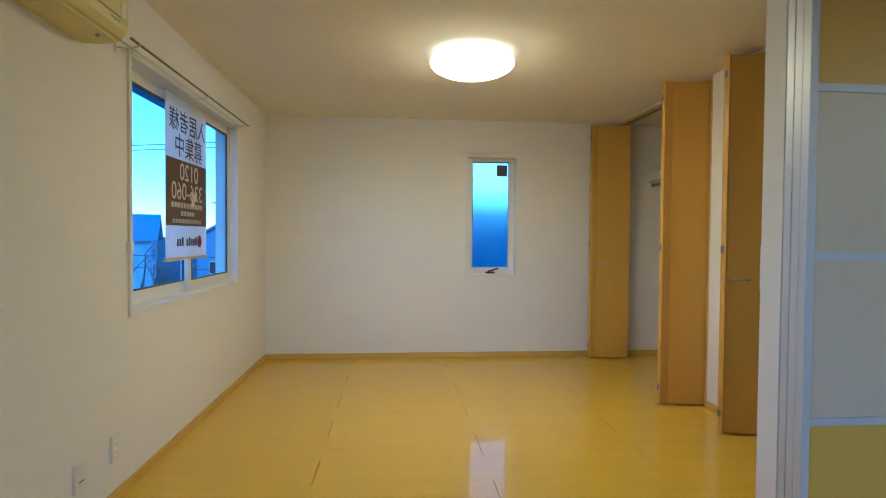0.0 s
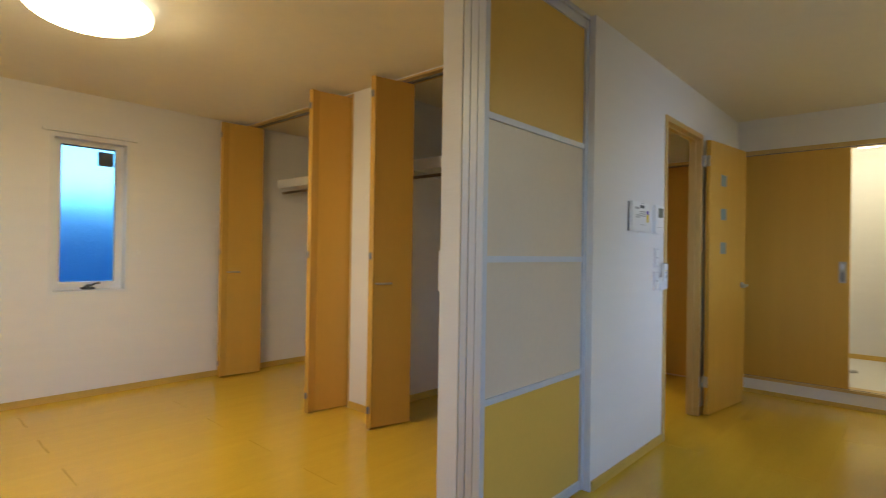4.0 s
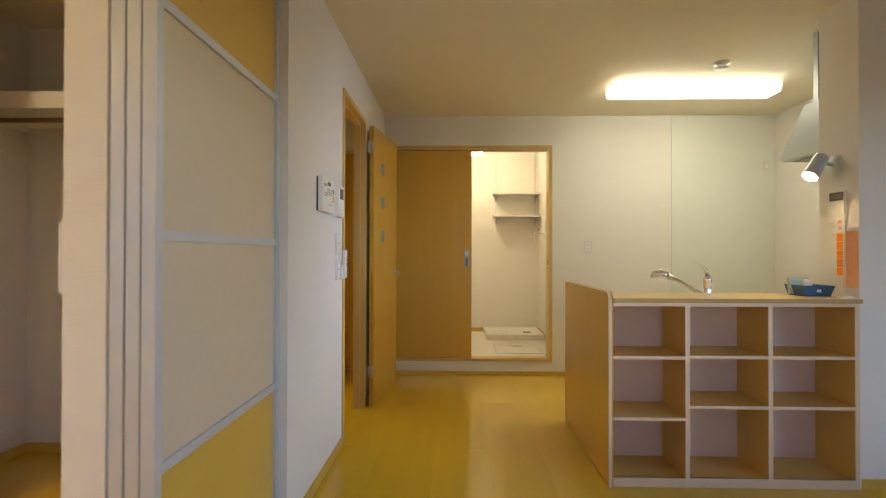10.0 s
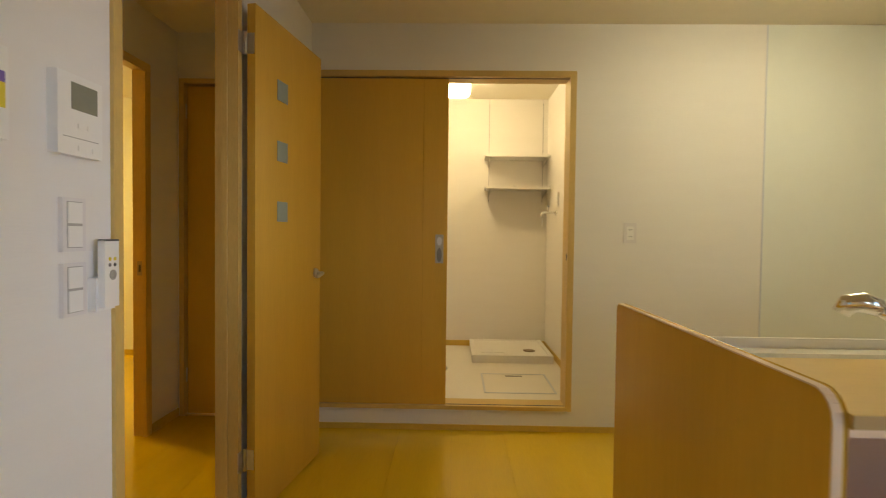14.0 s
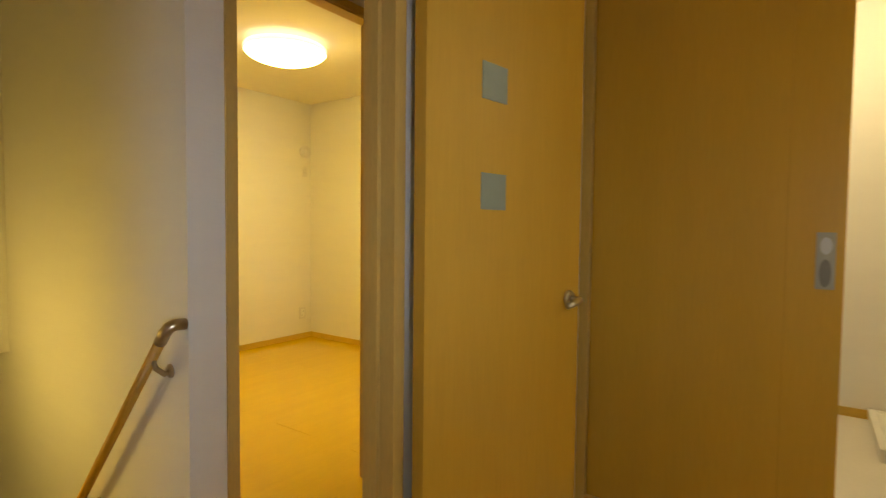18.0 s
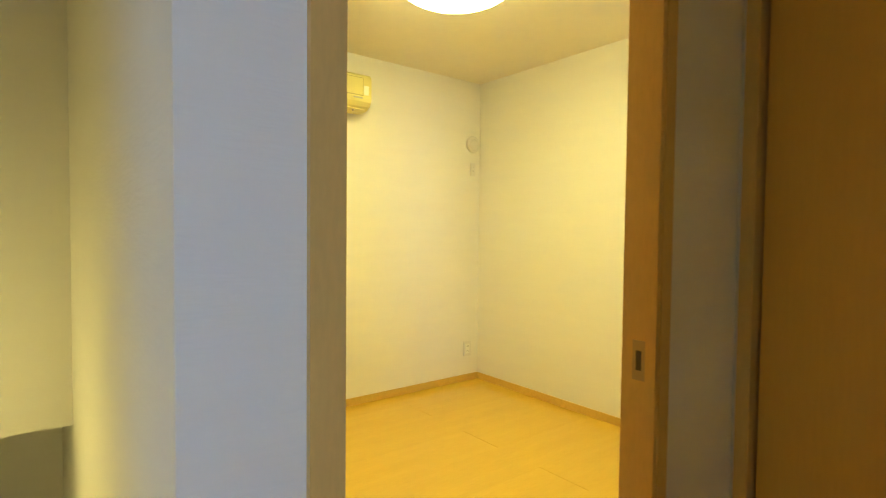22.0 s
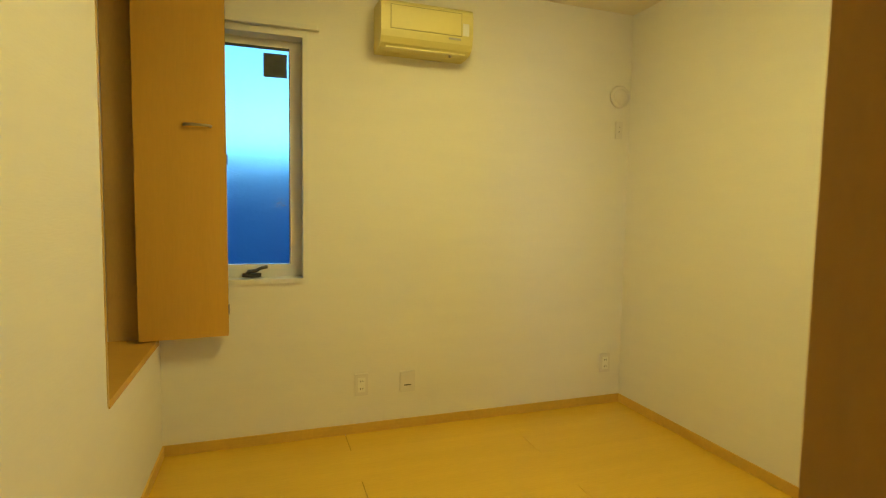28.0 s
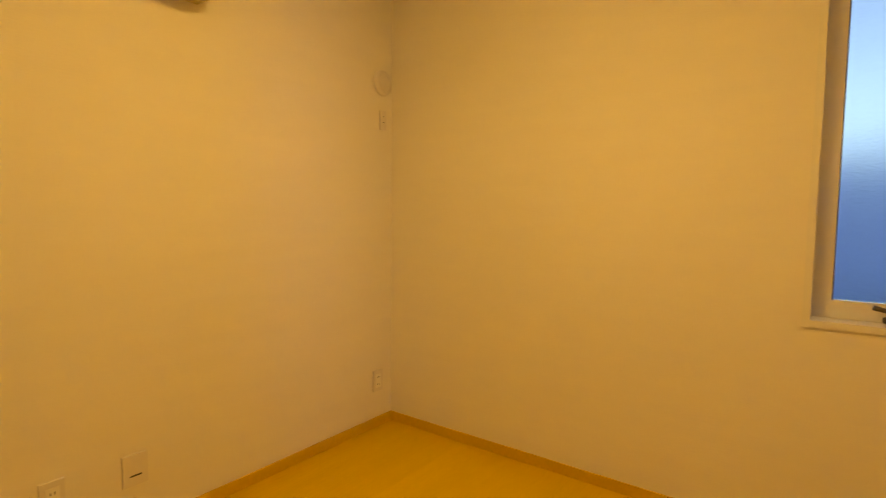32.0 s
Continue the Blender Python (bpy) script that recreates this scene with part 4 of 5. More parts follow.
wbox("board", top, (F - 0.022, 3.09, -0.884, 0.2875, 0.890, 0.912), mat("pale_maple_top", (0.70, 0.47, 0.13), 0.3, vary=0.04, scale=1.8, stretch=(6, 0.6, 6), spec=0.4), bevel=0.003, segs=2)
wbox("front_edge", top, (F - 0.0235, F - 0.020, -0.884, 0.2875, 0.8905, 0.9105), mat("brown_edge_band", (0.42, 0.26, 0.08), 0.4), "darker wood edge", 0.001)
endp = thing("counter_end_panel", "light maple end panel of the kitchen counter with a rounded corner", "end panel", at=(3.25, 0.299, 0))
out = [(F - 0.014, 0.001), (3.755, 0.001), (3.755, 0.915)] + [(3.755 - 0.025 + 0.025 * math.cos(a), 0.915 + 0.025 * math.sin(a)) for a in (0.4, 0.8, 1.2, 1.57)] + [(F - 0.014 + 0.045 - 0.045 * math.sin(a), 0.895 + 0.045 * math.cos(a)) for a in (0, 0.3, 0.6, 0.9, 1.2, 1.57)]
bm = bmesh.new()
prism(bm, out, "y", 0.288, 0.310)
wpart("panel", bm, WOOD, endp, "", 0.002, 1)
bm = bmesh.new()
strip = out[6:] + [out[0]]
for p, q in zip(strip, strip[1:]):
    d = Vector((q[0] - p[0], q[1] - p[1])).normalized()
    nrm = Vector((-d.y, d.x)) * -0.0015
    a = [bm.verts.new((u[0] + s * nrm.x, y, u[1] + s * nrm.y)) for u in (p, q) for y in (0.2955, 0.3105) for s in (-1, 1)]
    for f in ((0, 1, 3, 2), (4, 6, 7, 5), (0, 4, 5, 1), (2, 3, 7, 6), (0, 2, 6, 4), (1, 5, 7, 3)):
        bm.faces.new([a[i] for i in f])
wpart("edge_strip", bm, SHW, endp, "pale edge strip")
STAIN = mat("stainless_steel", (0.55, 0.55, 0.54), 0.28, metal=1.0, vary=0.03, stretch=(8, 1, 1))
sink = thing("kitchen_sink_unit", "white kitchen base unit with a pale worktop and steel basin", "kitchen unit", at=(3.40, -0.78, 0))
wbox("cabinet_body", sink, (3.05, 3.72, SY + 0.002, 0.297, 0.001, 0.770), WHITE)
bm = bmesh.new()
for d in ((3.092, 3.745, SY + 0.002, -0.75, 0.770, 0.798), (3.092, 3.745, 0.06, 0.297, 0.770, 0.798), (3.092, 3.20, -0.75, 0.06, 0.770, 0.798), (3.66, 3.745, -0.75, 0.06, 0.770, 0.798)):
    addbox(bm, *d)
wpart("worktop", bm, mat("pale_resin", (0.70, 0.69, 0.62), 0.25, vary=0.02), sink, "pale resin worktop", 0.002, 1)
wbox("back_lip", sink, (3.733, 3.747, SY + 0.002, 0.297, 0.7985, 0.832), WHITE, "raised pale front lip")
bm = bmesh.new()
for d in ((3.20, 3.66, -0.75, 0.06, 0.61, 0.614), (3.20, 3.204, -0.75, 0.06, 0.614, 0.770), (3.656, 3.66, -0.75, 0.06, 0.614, 0.770), (3.204, 3.656, -0.75, -0.746, 0.614, 0.770), (3.204, 3.656, 0.056, 0.06, 0.614, 0.770)):
    addbox(bm, *d)
wpart("basin", bm, STAIN, sink, "stainless steel basin")
tap = thing("mixer_tap", "chrome single lever kitchen mixer tap with pull-out spout", "tap", at=(3.160, -0.361, 0.790), turn=-12)
bm = bmesh.new()
lathe(bm, [(0.032, 0), (0.032, 0.008), (0.025, 0.012), (0.023, 0.172), (0.026, 0.187), (0.024, 0.210), (0.012, 0.216)], 24)
part("tap_body", bm, CHROME, tap, smooth=True)
bm = bmesh.new()
tube(bm, [(0.0, 0.005, 0.082), (0.02, 0.065, 0.126), (0.05, 0.148, 0.178), (0.07, 0.205, 0.208)], [0.0165, 0.0165, 0.018, 0.020], 16)
part("spout", bm, CHROME, tap, smooth=True)
bm = bmesh.new()
tube(bm, [(0.066, 0.195, 0.206), (0.078, 0.232, 0.220), (0.086, 0.262, 0.214), (0.090, 0.274, 0.190)], [0.021, 0.026, 0.026, 0.020], 16)
part("spray_head", bm, CHROME, tap, smooth=True)
bm = bmesh.new()
tube(bm, [(0.0, 0.0, 0.210), (-0.008, 0.010, 0.242), (-0.004, 0.035, 0.272), (0.0, 0.062, 0.287)], [0.017, 0.014, 0.009, 0.006], 10, 0.6)
part("lever", bm, CHROME, tap, smooth=True)
bm = bmesh.new()
addbox(bm, EX - 0.005, EX - 0.001, SY + 0.002, -0.935, 0.02, H - 0.004)
tagged(new("kitchen_panel", mesh("kitchen_panel", bm, mat("gloss_kitchen_panel", (0.79, 0.815, 0.765), 0.22, vary=0.01, scale=0.8, coat=0.15), 0.001)), "glossy pale green kitchen wall panel", "wall panel", kind="structure")
bm = bmesh.new()
addbox(bm, EX - 0.0065, EX - 0.001, -0.935, -0.930, 0.02, H - 0.004)
structure("trim", bm, ALU, "slim panel edge trim", "trim")

# range hood behind the pier
HOODM = mat("silver_hood_paint", (0.54, 0.60, 0.65), 0.38, metal=0.2, vary=0.02)
hood = thing("range_hood", "silver slanted range hood fixed behind the wall pier", "range hood", at=(3.33, -1.32, 1.695))
bm = bmesh.new()
prism(bm, [(-0.30, 0.0), (0.17, 0.0), (0.17, 0.025), (-0.06, 0.295), (-0.30, 0.295)], "y", -0.35, 0.35)
part("canopy", bm, HOODM, hood, "slanted silver canopy", 0.004, 1)
boxpart("chimney", hood, (-0.30, -0.085, -0.20, 0.318, 0.295, 0.70), HOODM, "silver chimney cover", 0.003)
boxpart("chimney_seam", hood, (-0.13, -0.127, 0.317, 0.3195, 0.31, 0.69), DARK, "", 0)
boxpart("grille", hood, (-0.25, 0.14, -0.30, 0.30, -0.004, 0.0), GREYM, "", 0)

# spotlight and papers on the pier end
P = -0.885
spot = thing("wall_spotlight", "silver swivel wall spotlight, switched on, on the pier", "spotlight", at=(2.896, P, 1.577))
bm = bmesh.new()
lathe(bm, [(0.02, 0), (0.052, 0.0), (0.052, 0.008), (0.040, 0.020), (0.012, 0.022)], 28, Matrix.Rotation(radians(-90), 4, "X"))
part("wall_rose", bm, HOODM, spot, smooth=True)
bm = bmesh.new()
tube(bm, [(0, 0.02, 0.0), (-0.004, 0.055, 0.006), (-0.01, 0.092, 0.0)], 0.009, 10)
part("swivel_arm", bm, HOODM, spot, smooth=True)
d = Matrix.Translation((-0.012, 0.108, 0.0)) @ Matrix.Rotation(radians(36), 4, "X") @ Matrix.Rotation(radians(10), 4, "Y") @ Matrix.Diagonal((0.88, 0.88, 1.02, 1))
bm = bmesh.new()
lathe(bm, [(0.01, 0.055), (0.036, 0.05), (0.038, 0.04), (0.044, -0.072), (0.047, -0.078), (0.041, -0.078), (0.034, 0.03), (0.01, 0.034)], 28, d)
can = part("lamp_head", bm, HOODM, spot, "silver cylinder head", smooth=True)
bm = bmesh.new()
lathe(bm, [(0.01, -0.06), (0.036, -0.062), (0.030, -0.071), (0.01, -0.074)], 20, d)
part("bulb", bm, glow("spot_bulb", (1.0, 0.76, 0.40), 160), can, "glowing bulb", smooth=True)
tm = thing("heater_remote", "white water heater remote with a dark display", "wall panel", at=(2.880, P, 1.372))
boxpart("cover", tm, (-0.055, 0.055, 0, 0.018, -0.085, 0.07), WHITE, bevel=0.004, segs=2)
boxpart("display", tm, (-0.05, 0.045, 0.0175, 0.019, 0.022, 0.064), DARK, "dark display", 0.001)
boxpart("display_face", tm, (-0.04, 0.035, 0.0188, 0.0195, 0.030, 0.056), LCD, "", 0)
plate("light_switch", "white light switch on the pier", "light switch", "y", 1, (2.885, P, 1.243), 0.07, 0.06, extra=[(0.012, 0, 0.03, 0.03, 0.003, WHITE, "rocker")])
plate("wall_socket", "white socket on the pier", "socket", "y", 1, (2.865, P, 1.06), 0.05, 0.03, extra=[(0.0, 0, 0.012, 0.014, 0.003, GREYM, "slot")])
PEACH = mat("peach_card", (0.92, 0.70, 0.50), 0.5)
ORANGE, PINKO = mat("orange_card", (0.90, 0.26, 0.01), 0.5), mat("pale_orange_card", (0.95, 0.52, 0.27), 0.5)
tag = thing("paper_pennant", "narrow orange and white paper pennant on a small stand", "pennant", at=(2.788, P + 0.040, 0.912))
bm = bmesh.new()
lathe(bm, [(0.01, 0), (0.036, 0.0), (0.036, 0.006), (0.008, 0.012)], 24)
part("stand_foot", bm, WHITE, tag, smooth=True)
bm = bmesh.new()
tube(bm, [(0, 0, 0.008), (0, 0, 0.40), (0.002, 0, 0.41)], 0.003, 8)
part("pole", bm, WHITE, tag, smooth=True)
boxpart("flag", tag, (0.004, 0.062, -0.001, 0.001, 0.103, 0.322), PEACH, "pale lower half of the pennant", 0)
boxpart("flag", tag, (0.004, 0.062, -0.001, 0.001, 0.3225, 0.40), PAPER, "white flag half", 0)
for k in range(5):
    boxpart("print_bar", tag, (0.012, 0.054, -0.0016, 0.0016, 0.108 + k * 0.042, 0.147 + k * 0.042), ORANGE, bevel=0)
for k in range(2):
    boxpart("print_bar", tag, (0.020, 0.046, -0.0016, 0.0016, 0.335 + k * 0.03, 0.35 + k * 0.03), PINKO, bevel=0)
card = thing("orange_card", "pale orange card fixed flat on the pier", "card", at=(2.79, P, 1.12))
boxpart("sheet", card, (-0.035, 0.066, 0.0, 0.002, -0.16, 0.12), PINKO, bevel=0)
boxpart("clip_arm", card, (-0.036, 0.064, 0.0, 0.010, 0.121, 0.131), WHITE, bevel=0.002)
BLUE = mat("blue_plastic", (0.015, 0.10, 0.26), 0.4)
tray = thing("blue_tray", "small blue plastic tray on the counter holding a card box", "tray", at=(2.94, -0.772, 0.912))
bm = bmesh.new()
base_o, top_o = [(-0.066, -0.064), (0.066, -0.064), (0.066, 0.064), (-0.066, 0.064)], [(-0.08, -0.077), (0.08, -0.077), (0.08, 0.077), (-0.08, 0.077)]
lv = [[bm.verts.new((p[0] * s, p[1] * s, z)) for p in o] for o, s, z in ((base_o, 1, 0.0), (top_o, 1, 0.055), (top_o, 0.95, 0.055), (base_o, 0.94, 0.005))]
bm.faces.new(lv[0])
bm.faces.new(lv[3])
for a, b in zip(lv, lv[1:]):
    for k in range(4):
        bm.faces.new([a[k], a[(k + 1) % 4], b[(k + 1) % 4], b[k]])
part("tray_shell", bm, BLUE, tray, "", 0.004, 1)
boxpart("tray_tab", tray, (-0.0775, -0.070, -0.010, 0.010, 0.022, 0.036), ALU, "pale label tab", 0.001)
bx_ = thing("card_box", "small pale printed card box leaning in the blue tray", "box", at=(2.965, -0.748, 0.9175))
bm = bmesh.new()
addbox(bm, -0.012, 0.012, -0.042, 0.058, 0.0, 0.085, Matrix.Rotation(radians(12), 4, "Y"))
part("carton", bm, mat("pale_green_card", (0.50, 0.62, 0.52), 0.6), bx_, "", 0.001, 1)
bm = bmesh.new()
addbox(bm, -0.0135, -0.012, -0.034, 0.050, 0.015, 0.072, Matrix.Rotation(radians(12), 4, "Y"))
part("picture", bm, mat("pale_blue_print", (0.35, 0.55, 0.66), 0.6), bx_, "pale blue print")
bm = bmesh.new()
lathe(bm, [(0.004, 0.0), (0.026, 0.001), (0.022, 0.012), (0.004, 0.016)], 20, Matrix.Translation((-0.03, -0.01, 0.055)) @ Matrix.Rotation(radians(-78), 4, "Y"))
part("round_label", bm, PAPER, bx_, "round white label", smooth=True)

# ---- laundry ----
shm = mat("white_shelf", (0.78, 0.76, 0.72), 0.45, vary=0.01)
for z in (1.588, 1.862):
    sh = thing("laundry_shelf", "white wall shelf on metal brackets", "shelf", "laundry shelves", at=(6.77, 0.34, z))
    boxpart("shelf_board", sh, (-0.27, -0.012, -0.30, 0.255, -0.02, 0.0), shm, bevel=0.003)
    boxpart("clip", sh, (-0.20, -0.16, -0.02, 0.02, 0.0, 0.008), GREYM, "", 0.002)
    for y in (-0.275, 0.213):
        bm = bmesh.new()
        prism(bm, [(-0.235, -0.021), (-0.006, -0.021), (-0.006, -0.085), (-0.03, -0.075), (-0.235, -0.036)], "y", y - 0.002, y + 0.002)
        part("bracket", bm, STEEL, sh, "slim metal bracket")
for y in (0.065, 0.553):
    r = thing("shelf_rail", "slotted metal shelf rail on the laundry wall", "shelf rail", "laundry shelf rails", at=(6.77, y, 1.45))
    boxpart("channel", r, (-0.007, -0.0005, -0.0055, 0.0055, 0, 0.948), PLATE, bevel=0.001)
    for k in range(30):
        boxpart("slot", r, (-0.0075, -0.0068, -0.002, 0.002, 0.02 + 0.03 * k, 0.036 + 0.03 * k), GREYM, bevel=0)
pan = thing("washer_pan", "white plastic washing machine pan on the laundry floor", "washing machine pan", at=(6.435, 0.385, 0.146))
bm = bmesh.new()
levels = [[bm.verts.new((sx * (0.32 - i), sy * (0.325 - i), z)) for sx, sy in ((-1, -1), (1, -1), (1, 1), (-1, 1))] for i, z in ((0.004, 0.0), (0.0, 0.062), (0.03, 0.066), (0.040, 0.056))]
bm.faces.new(levels[0])
bm.faces.new(levels[3])
for p, q in zip(levels, levels[1:]):
    for k in range(4):
        bm.faces.new([p[k], p[(k + 1) % 4], q[(k + 1) % 4], q[k]])
part("tray_shell", bm, WHITE, pan, "", 0.005, 1)
bm = bmesh.new()
lathe(bm, [(0.05, 0.056), (0.048, 0.061), (0.03, 0.063), (0.01, 0.063)], 20, Matrix.Translation((-0.10, -0.16, 0)))
part("drain", bm, BRONZE, pan, "brown drain trap", smooth=True)
bm = bmesh.new()
addbox(bm, -0.2, 0.2, 0.06, 0.24, 0.055, 0.061)
part("raised_pad", bm, WHITE, pan, "", 0.006, 1)
hatch = thing("floor_hatch", "square underfloor hatch with a metal frame", "floor hatch", at=(5.56, 0.422, 0.146))
for d in ((-0.235, 0.235, -0.235, -0.223), (-0.235, 0.235, 0.223, 0.235), (-0.235, -0.223, -0.223, 0.223), (0.223, 0.235, -0.223, 0.223)):
    boxpart("frame_bar", hatch, (*d, -0.004, 0.003), ALU, bevel=0)
boxpart("lid", hatch, (-0.22, 0.22, -0.22, 0.22, -0.004, 0.0015), floor_laundry.data.materials[0], "vinyl covered lid", 0)
boxpart("grip", hatch, (0.16, 0.185, -0.06, 0.06, 0.0015, 0.003), GREYM, "dark grip", 0)
kn = thing("floor_stop", "small metal floor door stop", "door stop", at=(5.90, 0.93, 0.146))
bm = bmesh.new()
lathe(bm, [(0.028, 0), (0.030, 0.012), (0.02, 0.024), (0.006, 0.026)], 20)
part("stop_body", bm, STEEL, kn, smooth=True)
fc = thing("laundry_tap", "chrome wall tap for the washing machine", "tap", at=(6.30, 0.02, 1.355))
bm = bmesh.new()
tube(bm, [(0, 0.0, 0), (0, 0.07, 0.0), (-0.01, 0.115, 0.0), (-0.015, 0.13, -0.015), (-0.015, 0.132, -0.034)], 0.010, 10)
lathe(bm, [(0.006, 0), (0.026, 0), (0.024, 0.008), (0.008, 0.010)], 16, Matrix.Rotation(radians(-90), 4, "X"))
part("tap_body", bm, CHROME, fc, smooth=True)
bm = bmesh.new()
tube(bm, [(0, 0.075, 0.005), (0, 0.075, 0.04), (-0.03, 0.075, 0.05), (0.03, 0.075, 0.05)], 0.008, 8)
part("tap_handle", bm, CHROME, fc, smooth=True)
boxpart("paper_tag", fc, (-0.040, 0.0, 0.120, 0.122, -0.115, -0.045), PAPER, "small paper tag", 0)
plate("wall_socket", "white socket in the laundry", "socket", "y", 1, (6.24, 0.02, 1.46), 0.07, 0.118, extra=SOCK)

# ---- hall and stair ----
hr = thing("handrail", "round maple stair handrail with bronze end bend and bracket", "handrail", at=(4.026, 2.70, 0.855))
sl_ = Vector((0, 1.0, -1.12)).normalized()
p0 = Vector((-0.055, -0.045, -0.050))
BRZ = mat("bronze_fitting", (0.44, 0.36, 0.25), 0.32, metal=0.85)
bm = bmesh.new()
tube(bm, [p0, p0 + sl_ * 3.2], 0.017, 16)
part("rail_bar", bm, mat("honey_maple", (0.62, 0.34, 0.05), 0.35, vary=0.06, scale=4, stretch=(1, 6, 6)), hr, "honey coloured round bar", smooth=True)
bm = bmesh.new()
tube(bm, [p0 + sl_ * 0.015, p0 - sl_ * 0.03, p0 - sl_ * 0.05 + Vector((0.006, -0.004, 0.004)), Vector((-0.035, -0.086, -0.002)), Vector((0.0, -0.086, -0.004))], 0.0195, 14)
part("end_bend", bm, BRZ, hr, "bronze metal end bend", smooth=True)
for k in (0.08, 0.92, 1.8):
    c = p0 + sl_ * k
    bm = bmesh.new()
    tube(bm, [c + Vector((0, 0, -0.015)), c + Vector((0.008, 0, -0.045)), c + Vector((0.035, 0.0, -0.070)), c + Vector((0.055, 0, -0.062))], 0.0095, 10)
    lathe(bm, [(0.006, 0), (0.024, 0), (0.022, 0.006), (0.006, 0.008)], 16, Matrix.Translation((0, c.y, c.z - 0.062)) @ Matrix.Rotation(radians(-90), 4, "Y"))
    part("bracket", bm, BRZ, hr, "bronze wall bracket", smooth=True)
st = tagged(new("stairs"), "light maple stairs going down beside the hall", "stairs", kind="structure")
for k in range(12):
    boxpart("tread", st, (3.222, 4.024, 2.655 + 0.215 * k, 2.655 + 0.215 * (k + 1) + 0.02, -0.2 * (k + 1) - 0.03, -0.2 * (k + 1)), WOOD, bevel=0.003)
    boxpart("riser", st, (3.222, 4.024, 2.655 + 0.215 * k + 0.002, 2.655 + 0.215 * k + 0.014, -0.2 * (k + 1), -0.2 * k - (0.03 if k else 0.21) + (0.0 if k else 0.01)), WHITE, bevel=0)
bm = bmesh.new()
addbox(bm, 3.22, 4.026, 4.30, 4.34, 0.51, H)
addbox(bm, 3.22, 4.026, 4.34, BN, 0.51, 0.545)
structure("wall_closet_over_stairs", bm, WALL, "white boxed closet over the stairs", "wall")
bm = bmesh.new()
addbox(bm, 3.22, 4.026, 1.785, BN + 0.15, -2.8, -2.7)
structure("floor_below", bm, PLANK, "wooden floor at the foot of the stairs", "floor")
bm = bmesh.new()
addbox(bm, 3.22, 4.026, 2.50, 2.60, -2.7, -0.2)
structure("wall_under_hall", bm, WALL, "white wall under the hall", "wall")
lm = thing("stair_lamp", "small white wall lamp over the stairs, switched on", "wall lamp", at=(3.22, 3.62, 0.62))
bm = bmesh.new()
addbox(bm, 0, 0.02, -0.05, 0.05, -0.08, 0.08)
part("wall_plate", bm, WHITE, lm, "", 0.003, 1)
bm = bmesh.new()
addbox(bm, 0.02, 0.10, -0.07, 0.07, -0.10, 0.10)
part("shade", bm, glow("stair_lamp_shade", (1.0, 0.76, 0.20), 20), lm, "glowing white shade", 0.02, 3)

# ---- bedroom storage in the west wall ----
bm = bmesh.new()
addbox(bm, 3.99, BW + 0.003, 4.37, 4.380, 0.565, 2.33)
addbox(bm, 3.99, BW + 0.003, 5.205, 5.215, 0.565, 2.33)
addbox(bm, 3.99, BW + 0.003, 4.380, 5.205, 2.318, 2.33)
structure("trim", bm, TRIM, "light wood lining of the bedroom wall closet", "door frame", 0.0015)
bm = bmesh.new()
addbox(bm, 3.30, BW + 0.004, 4.380, 5.205, 0.556, 0.584)
structure("wall_closet_floor", bm, WOOD, "light maple closet floor over the stairs", "closet floor", 0.0015)
bifold((4.128, 5.19), (4.497, 5.178), (4.122, 5.148), 0.592, 2.305, 1.565, -1, "light maple bifold door of the bedroom wall closet, folded open", "bedroom closet doors")

# ---- outdoors ----
GROUND = mat("winter_ground", (0.008, 0.05, 0.09), 0.95, vary=0.25, scale=0.3)
bm = bmesh.new()
addbox(bm, -900, 900, -900, 900, -3.4, -3.2)
structure("ground", bm, GROUND, "dull winter ground around the house", "ground")
# the blue distance haze is mixed into the next three colours
ROOF = mat("haze_blue_roof", (0.20, 0.34, 0.50), 0.6, vary=0.1)
SIDING = mat("hazed_pale_siding", (0.42, 0.58, 0.72), 0.8, vary=0.05, stretch=(1, 1, 6))
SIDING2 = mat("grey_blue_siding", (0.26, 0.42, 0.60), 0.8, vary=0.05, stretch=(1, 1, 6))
ROOF2 = mat("slate_roof", (0.006, 0.07, 0.16), 0.6, vary=0.1)
SIDING3 = mat("slate_blue_siding", (0.004, 0.11, 0.24), 0.8, vary=0.05, stretch=(1, 1, 6))
PANE2 = mat("dark_window_glass", (0.05, 0.06, 0.07), 0.1)


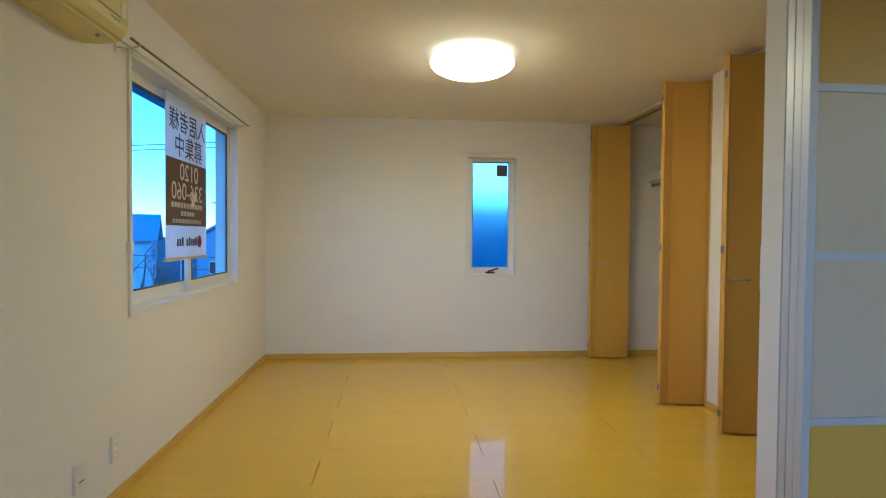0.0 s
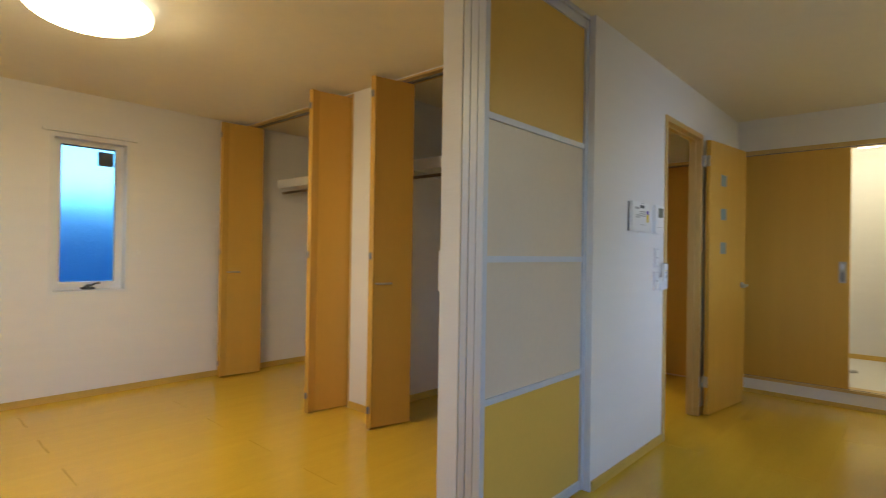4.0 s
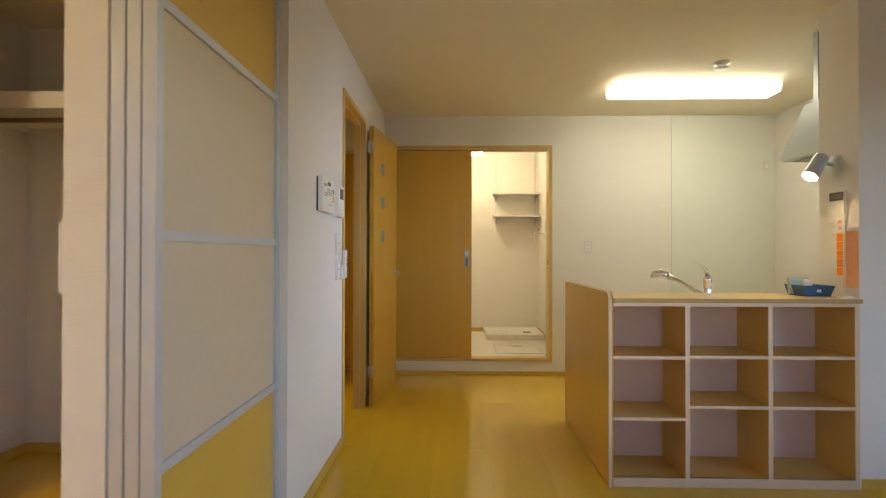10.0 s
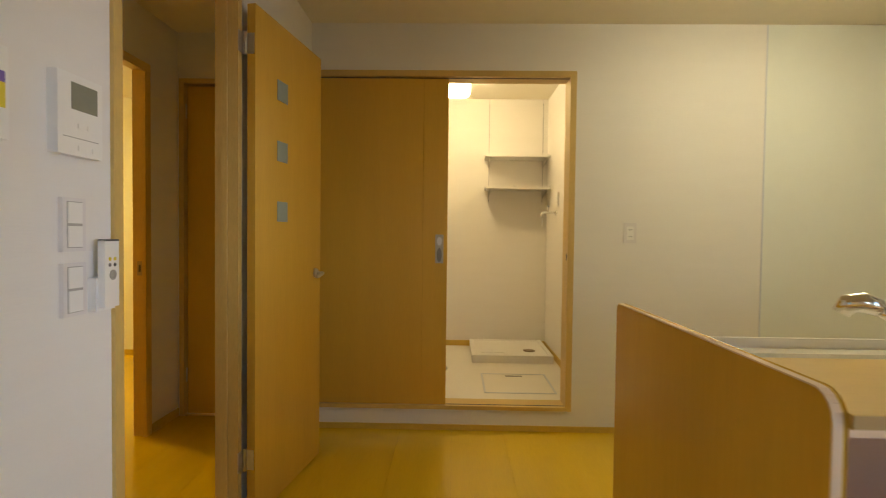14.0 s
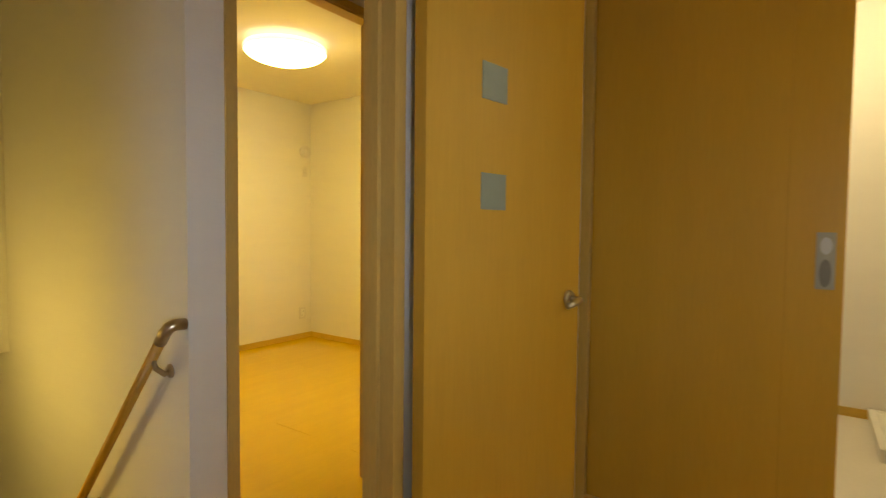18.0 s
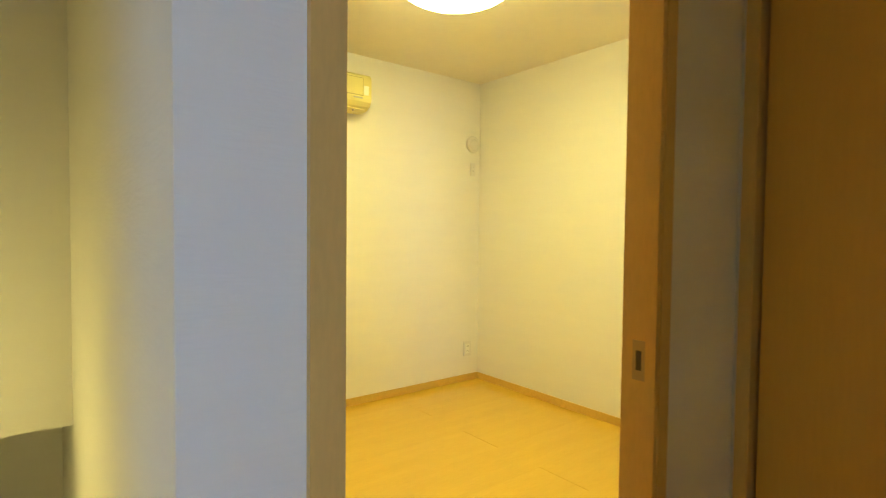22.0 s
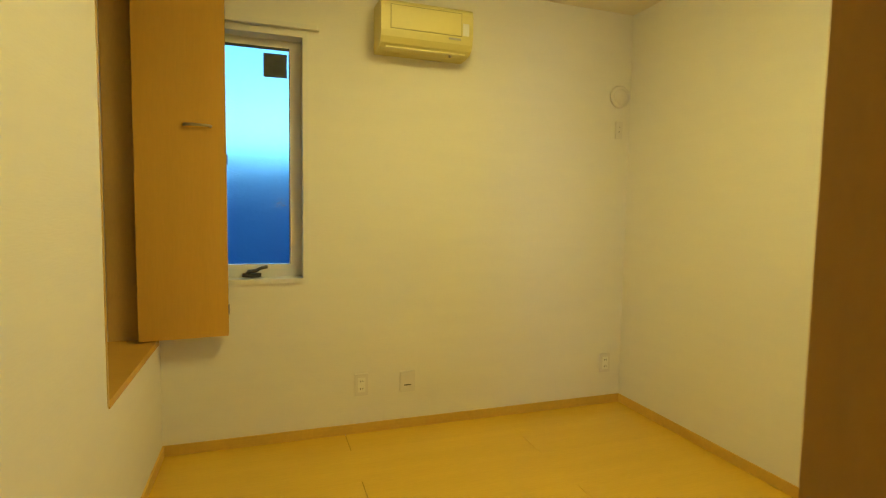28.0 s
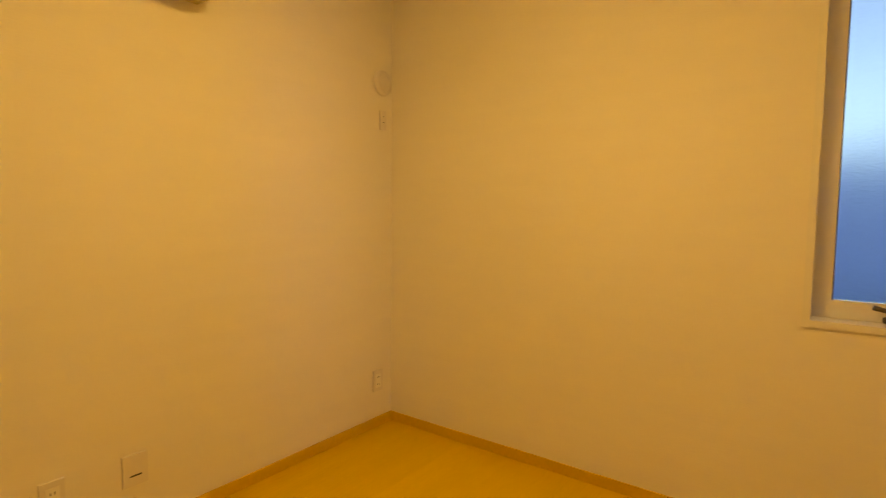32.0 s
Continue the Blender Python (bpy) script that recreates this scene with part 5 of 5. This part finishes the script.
def house(x, y, turn, w, d, h, siding, label, roof=None):
    """A plain two-storey house with a gabled roof and rows of windows."""
    ob = thing("house", label, "house", "neighbouring houses", (x, y, -3.2), turn)
    boxpart("house_wall", ob, (-w / 2, w / 2, -d / 2, d / 2, 0, h), siding, bevel=0)
    bm = bmesh.new()
    o, r = 0.5, d * 0.28
    prism(bm, [(-d / 2 - o, h - 0.15), (0, h + r), (d / 2 + o, h - 0.15), (d / 2 + o, h + 0.02), (0, h + r + 0.18), (-d / 2 - o, h + 0.02)], "x", -w / 2 - o, w / 2 + o)
    part("roof", bm, roof or ROOF, ob, "gabled roof")
    bm = bmesh.new()
    prism(bm, [(-d / 2, h), (d / 2, h), (0, h + r * 0.98)], "x", -w / 2, w / 2)
    part("gable", bm, siding, ob)
    for s in (-1, 1):
        for k in range(int(w / 2.6)):
            for z in (0.9, 3.4):
                if z + 1.2 > h:
                    continue
                cx = -w / 2 + 1.4 + k * 2.6
                fr_ = boxpart("window", ob, (cx - 0.62, cx + 0.62, min(s * d / 2, s * (d / 2 + 0.06)), max(s * d / 2, s * (d / 2 + 0.06)), z, z + 1.15), FRAMEW, "white window frame", 0)
                boxpart("pane", fr_, (cx - 0.55, cx + 0.55, min(s * (d / 2 + 0.05), s * (d / 2 + 0.07)), max(s * (d / 2 + 0.05), s * (d / 2 + 0.07)), z + 0.07, z + 1.08), PANE2, "", 0)
    for s in (-1, 1):
        for cy in (-d / 4, d / 4):
            for z in (0.9, 3.4):
                if z + 1.2 > h:
                    continue
                fr_ = boxpart("window", ob, (min(s * w / 2, s * (w / 2 + 0.06)), max(s * w / 2, s * (w / 2 + 0.06)), cy - 0.6, cy + 0.6, z, z + 1.15), FRAMEW, "white window frame", 0)
                boxpart("pane", fr_, (min(s * (w / 2 + 0.05), s * (w / 2 + 0.07)), max(s * (w / 2 + 0.05), s * (w / 2 + 0.07)), cy - 0.53, cy + 0.53, z + 0.07, z + 1.08), PANE2, "", 0)
    return ob


# the four far houses wear the hazed tints; no real haze is modelled
house(-25, 46, 20, 9, 7, 4.0, SIDING, "haze-tinted pale house with a grey gabled roof across the way")
house(-38, 58, 100, 10, 8, 4.6, SIDING2, "haze-tinted grey-blue house farther off")
house(-40, 66, 10, 14, 8, 5.0, SIDING, "long haze-tinted pale house in the distance")
house(-13.5, 52, 80, 8, 7, 4.0, SIDING2, "low haze-tinted grey-blue house behind the trees")
house(5.0, 14.5, 0, 11, 7, 3.4, SIDING3, "low slate-blue house to the north", ROOF2)
house(16.5, 3.0, 90, 12, 7, 3.4, SIDING2, "low grey-blue house to the east")
BARK = mat("bare_bark", (0.10, 0.075, 0.055), 0.9, vary=0.2, scale=6)


def bare_tree(x, y, h, seed):
    """A leafless tree: a tapered trunk that divides into limbs and twigs."""
    rnd = random.Random(seed)
    ob = thing("bare_tree", "leafless winter tree with fine branching twigs", "tree", "bare trees", (x, y, -3.2))
    trunk, crown = bmesh.new(), bmesh.new()

    def limb(p, d, length, r, depth):
        pts, rr = [p], [r]
        for i in range(3):
            d = (d + Vector((rnd.uniform(-1, 1), rnd.uniform(-1, 1), rnd.uniform(-0.2, 0.5))) * 0.16).normalized()
            pts.append(pts[-1] + d * length / 3)
            rr.append(r * (1 - 0.18 * (i + 1)))
        tube(trunk if depth == 0 else crown, pts, rr, 7 if depth < 2 else 4)
        if depth < 4:
            for k in range(3 if depth else 5):
                a = rnd.uniform(0, 6.28)
                nd = (d * 0.9 + Vector((math.cos(a), math.sin(a), 0.25)) * rnd.uniform(0.5, 0.9)).normalized()
                limb(pts[rnd.choice((2, 3))], nd, length * rnd.uniform(0.6, 0.75), rr[-1] * 0.7, depth + 1)

    limb(Vector((0, 0, 0)), Vector((0, 0, 1)), h * 0.42, h * 0.022, 0)
    part("trunk", trunk, BARK, ob)
    part("crown", crown, BARK, ob, "fine bare branches")


bare_tree(-8.8, 19.5, 5.6, 3)
bare_tree(-12.5, 24.0, 6.2, 5)
bare_tree(-19.0, 27.0, 6.5, 8)
pole = thing("utility_pole", "grey concrete utility pole with a small crossarm", "utility pole", at=(-10.0, 31.0, -3.2))
bm = bmesh.new()
tube(bm, [(0, 0, 0), (0, 0, 3.6), (0, 0, 6.9)], [0.15, 0.12, 0.09], 12)
part("post", bm, mat("concrete_pole", (0.30, 0.30, 0.29), 0.9), pole, smooth=True)
boxpart("crossarm", pole, (-0.35, 0.35, -0.05, 0.05, 6.2, 6.28), GREYM, bevel=0)
pole = thing("utility_pole", "tall grey concrete utility pole with a short crossarm", "utility pole", at=(-11.9, 31.0, -3.2))
bm = bmesh.new()
tube(bm, [(0, 0, 0), (0, 0, 5.0), (0, 0, 10.2)], [0.17, 0.14, 0.11], 12)
part("post", bm, mat("concrete_pole", (0.30, 0.30, 0.29), 0.9), pole, smooth=True)
boxpart("crossarm", pole, (-0.35, 0.35, -0.05, 0.05, 9.3, 9.4), GREYM, bevel=0)
bm = bmesh.new()
addbox(bm, WX - 0.60, WX - 0.152, 2.1, 5.0, 2.235, 2.33)
structure("window_eave", bm, SIDING2, "slate-coloured eave outside above the sliding window", "eave", 0.005)
for k, (z0, z1, o) in enumerate(((6.75, 6.65, 0.0), (6.45, 6.4, 0.05), (0.4, 0.2, 0.0), (-0.3, -0.5, 0.05))):
    wire = thing("overhead_wire", "thin dark overhead wire", "wire", "overhead wires", at=(-11.9 + o, 31.0, z0))
    bm = bmesh.new()
    tube(bm, [(-26 + 52 * i / 10, -9 * (i / 5 - 1), (z1 - z0) * i / 10 - 0.35 * (1 - (i / 5 - 1) ** 2)) for i in range(11)], 0.022, 5)
    part("cable", bm, DARK, wire)

# ---- floor boards ----
def boards(floor, x0, x1, y0, y1, row=2.992, offset=0.0):
    shared = {}
    for k in range(math.floor((y0 - row) / 0.3035), math.ceil((y1 - row) / 0.3035)):
        ya, yb = max(y0, row + k * 0.3035), min(y1, row + (k + 1) * 0.3035)
        start = (0.53 if k % 2 == 0 else -0.37) + offset
        for j in range(-4, 6):
            xa, xb = max(x0, start + j * 1.8), min(x1, start + (j + 1) * 1.8)
            if xb - xa < 0.02 or yb - ya < 0.01:
                continue
            size = (round(xb - xa, 4), round(yb - ya, 4))
            if size not in shared:
                bm = bmesh.new()
                addbox(bm, 0.0014, size[0] - 0.0014, 0.0002, size[1] - 0.0002, -0.012, 0)
                shared[size] = mesh("plank", bm, PLANK, 0.0007, 1)
            ob = new("plank", shared[size])
            ob.location = (xa, ya, 0)
            ob.parent = floor


# the boards run through from the living room into the kitchen; the row line lies under the wall between kitchen and hall
boards(floor_living, WX, 3.10, 1.778, NY)
boards(floor_kitchen, WX, EX, SY, 1.778)
boards(floor_hall, 3.22, 5.22, 1.778, 2.655)
boards(floor_bedroom, BW, BE, 2.655, BN, 5.045, 0.93)
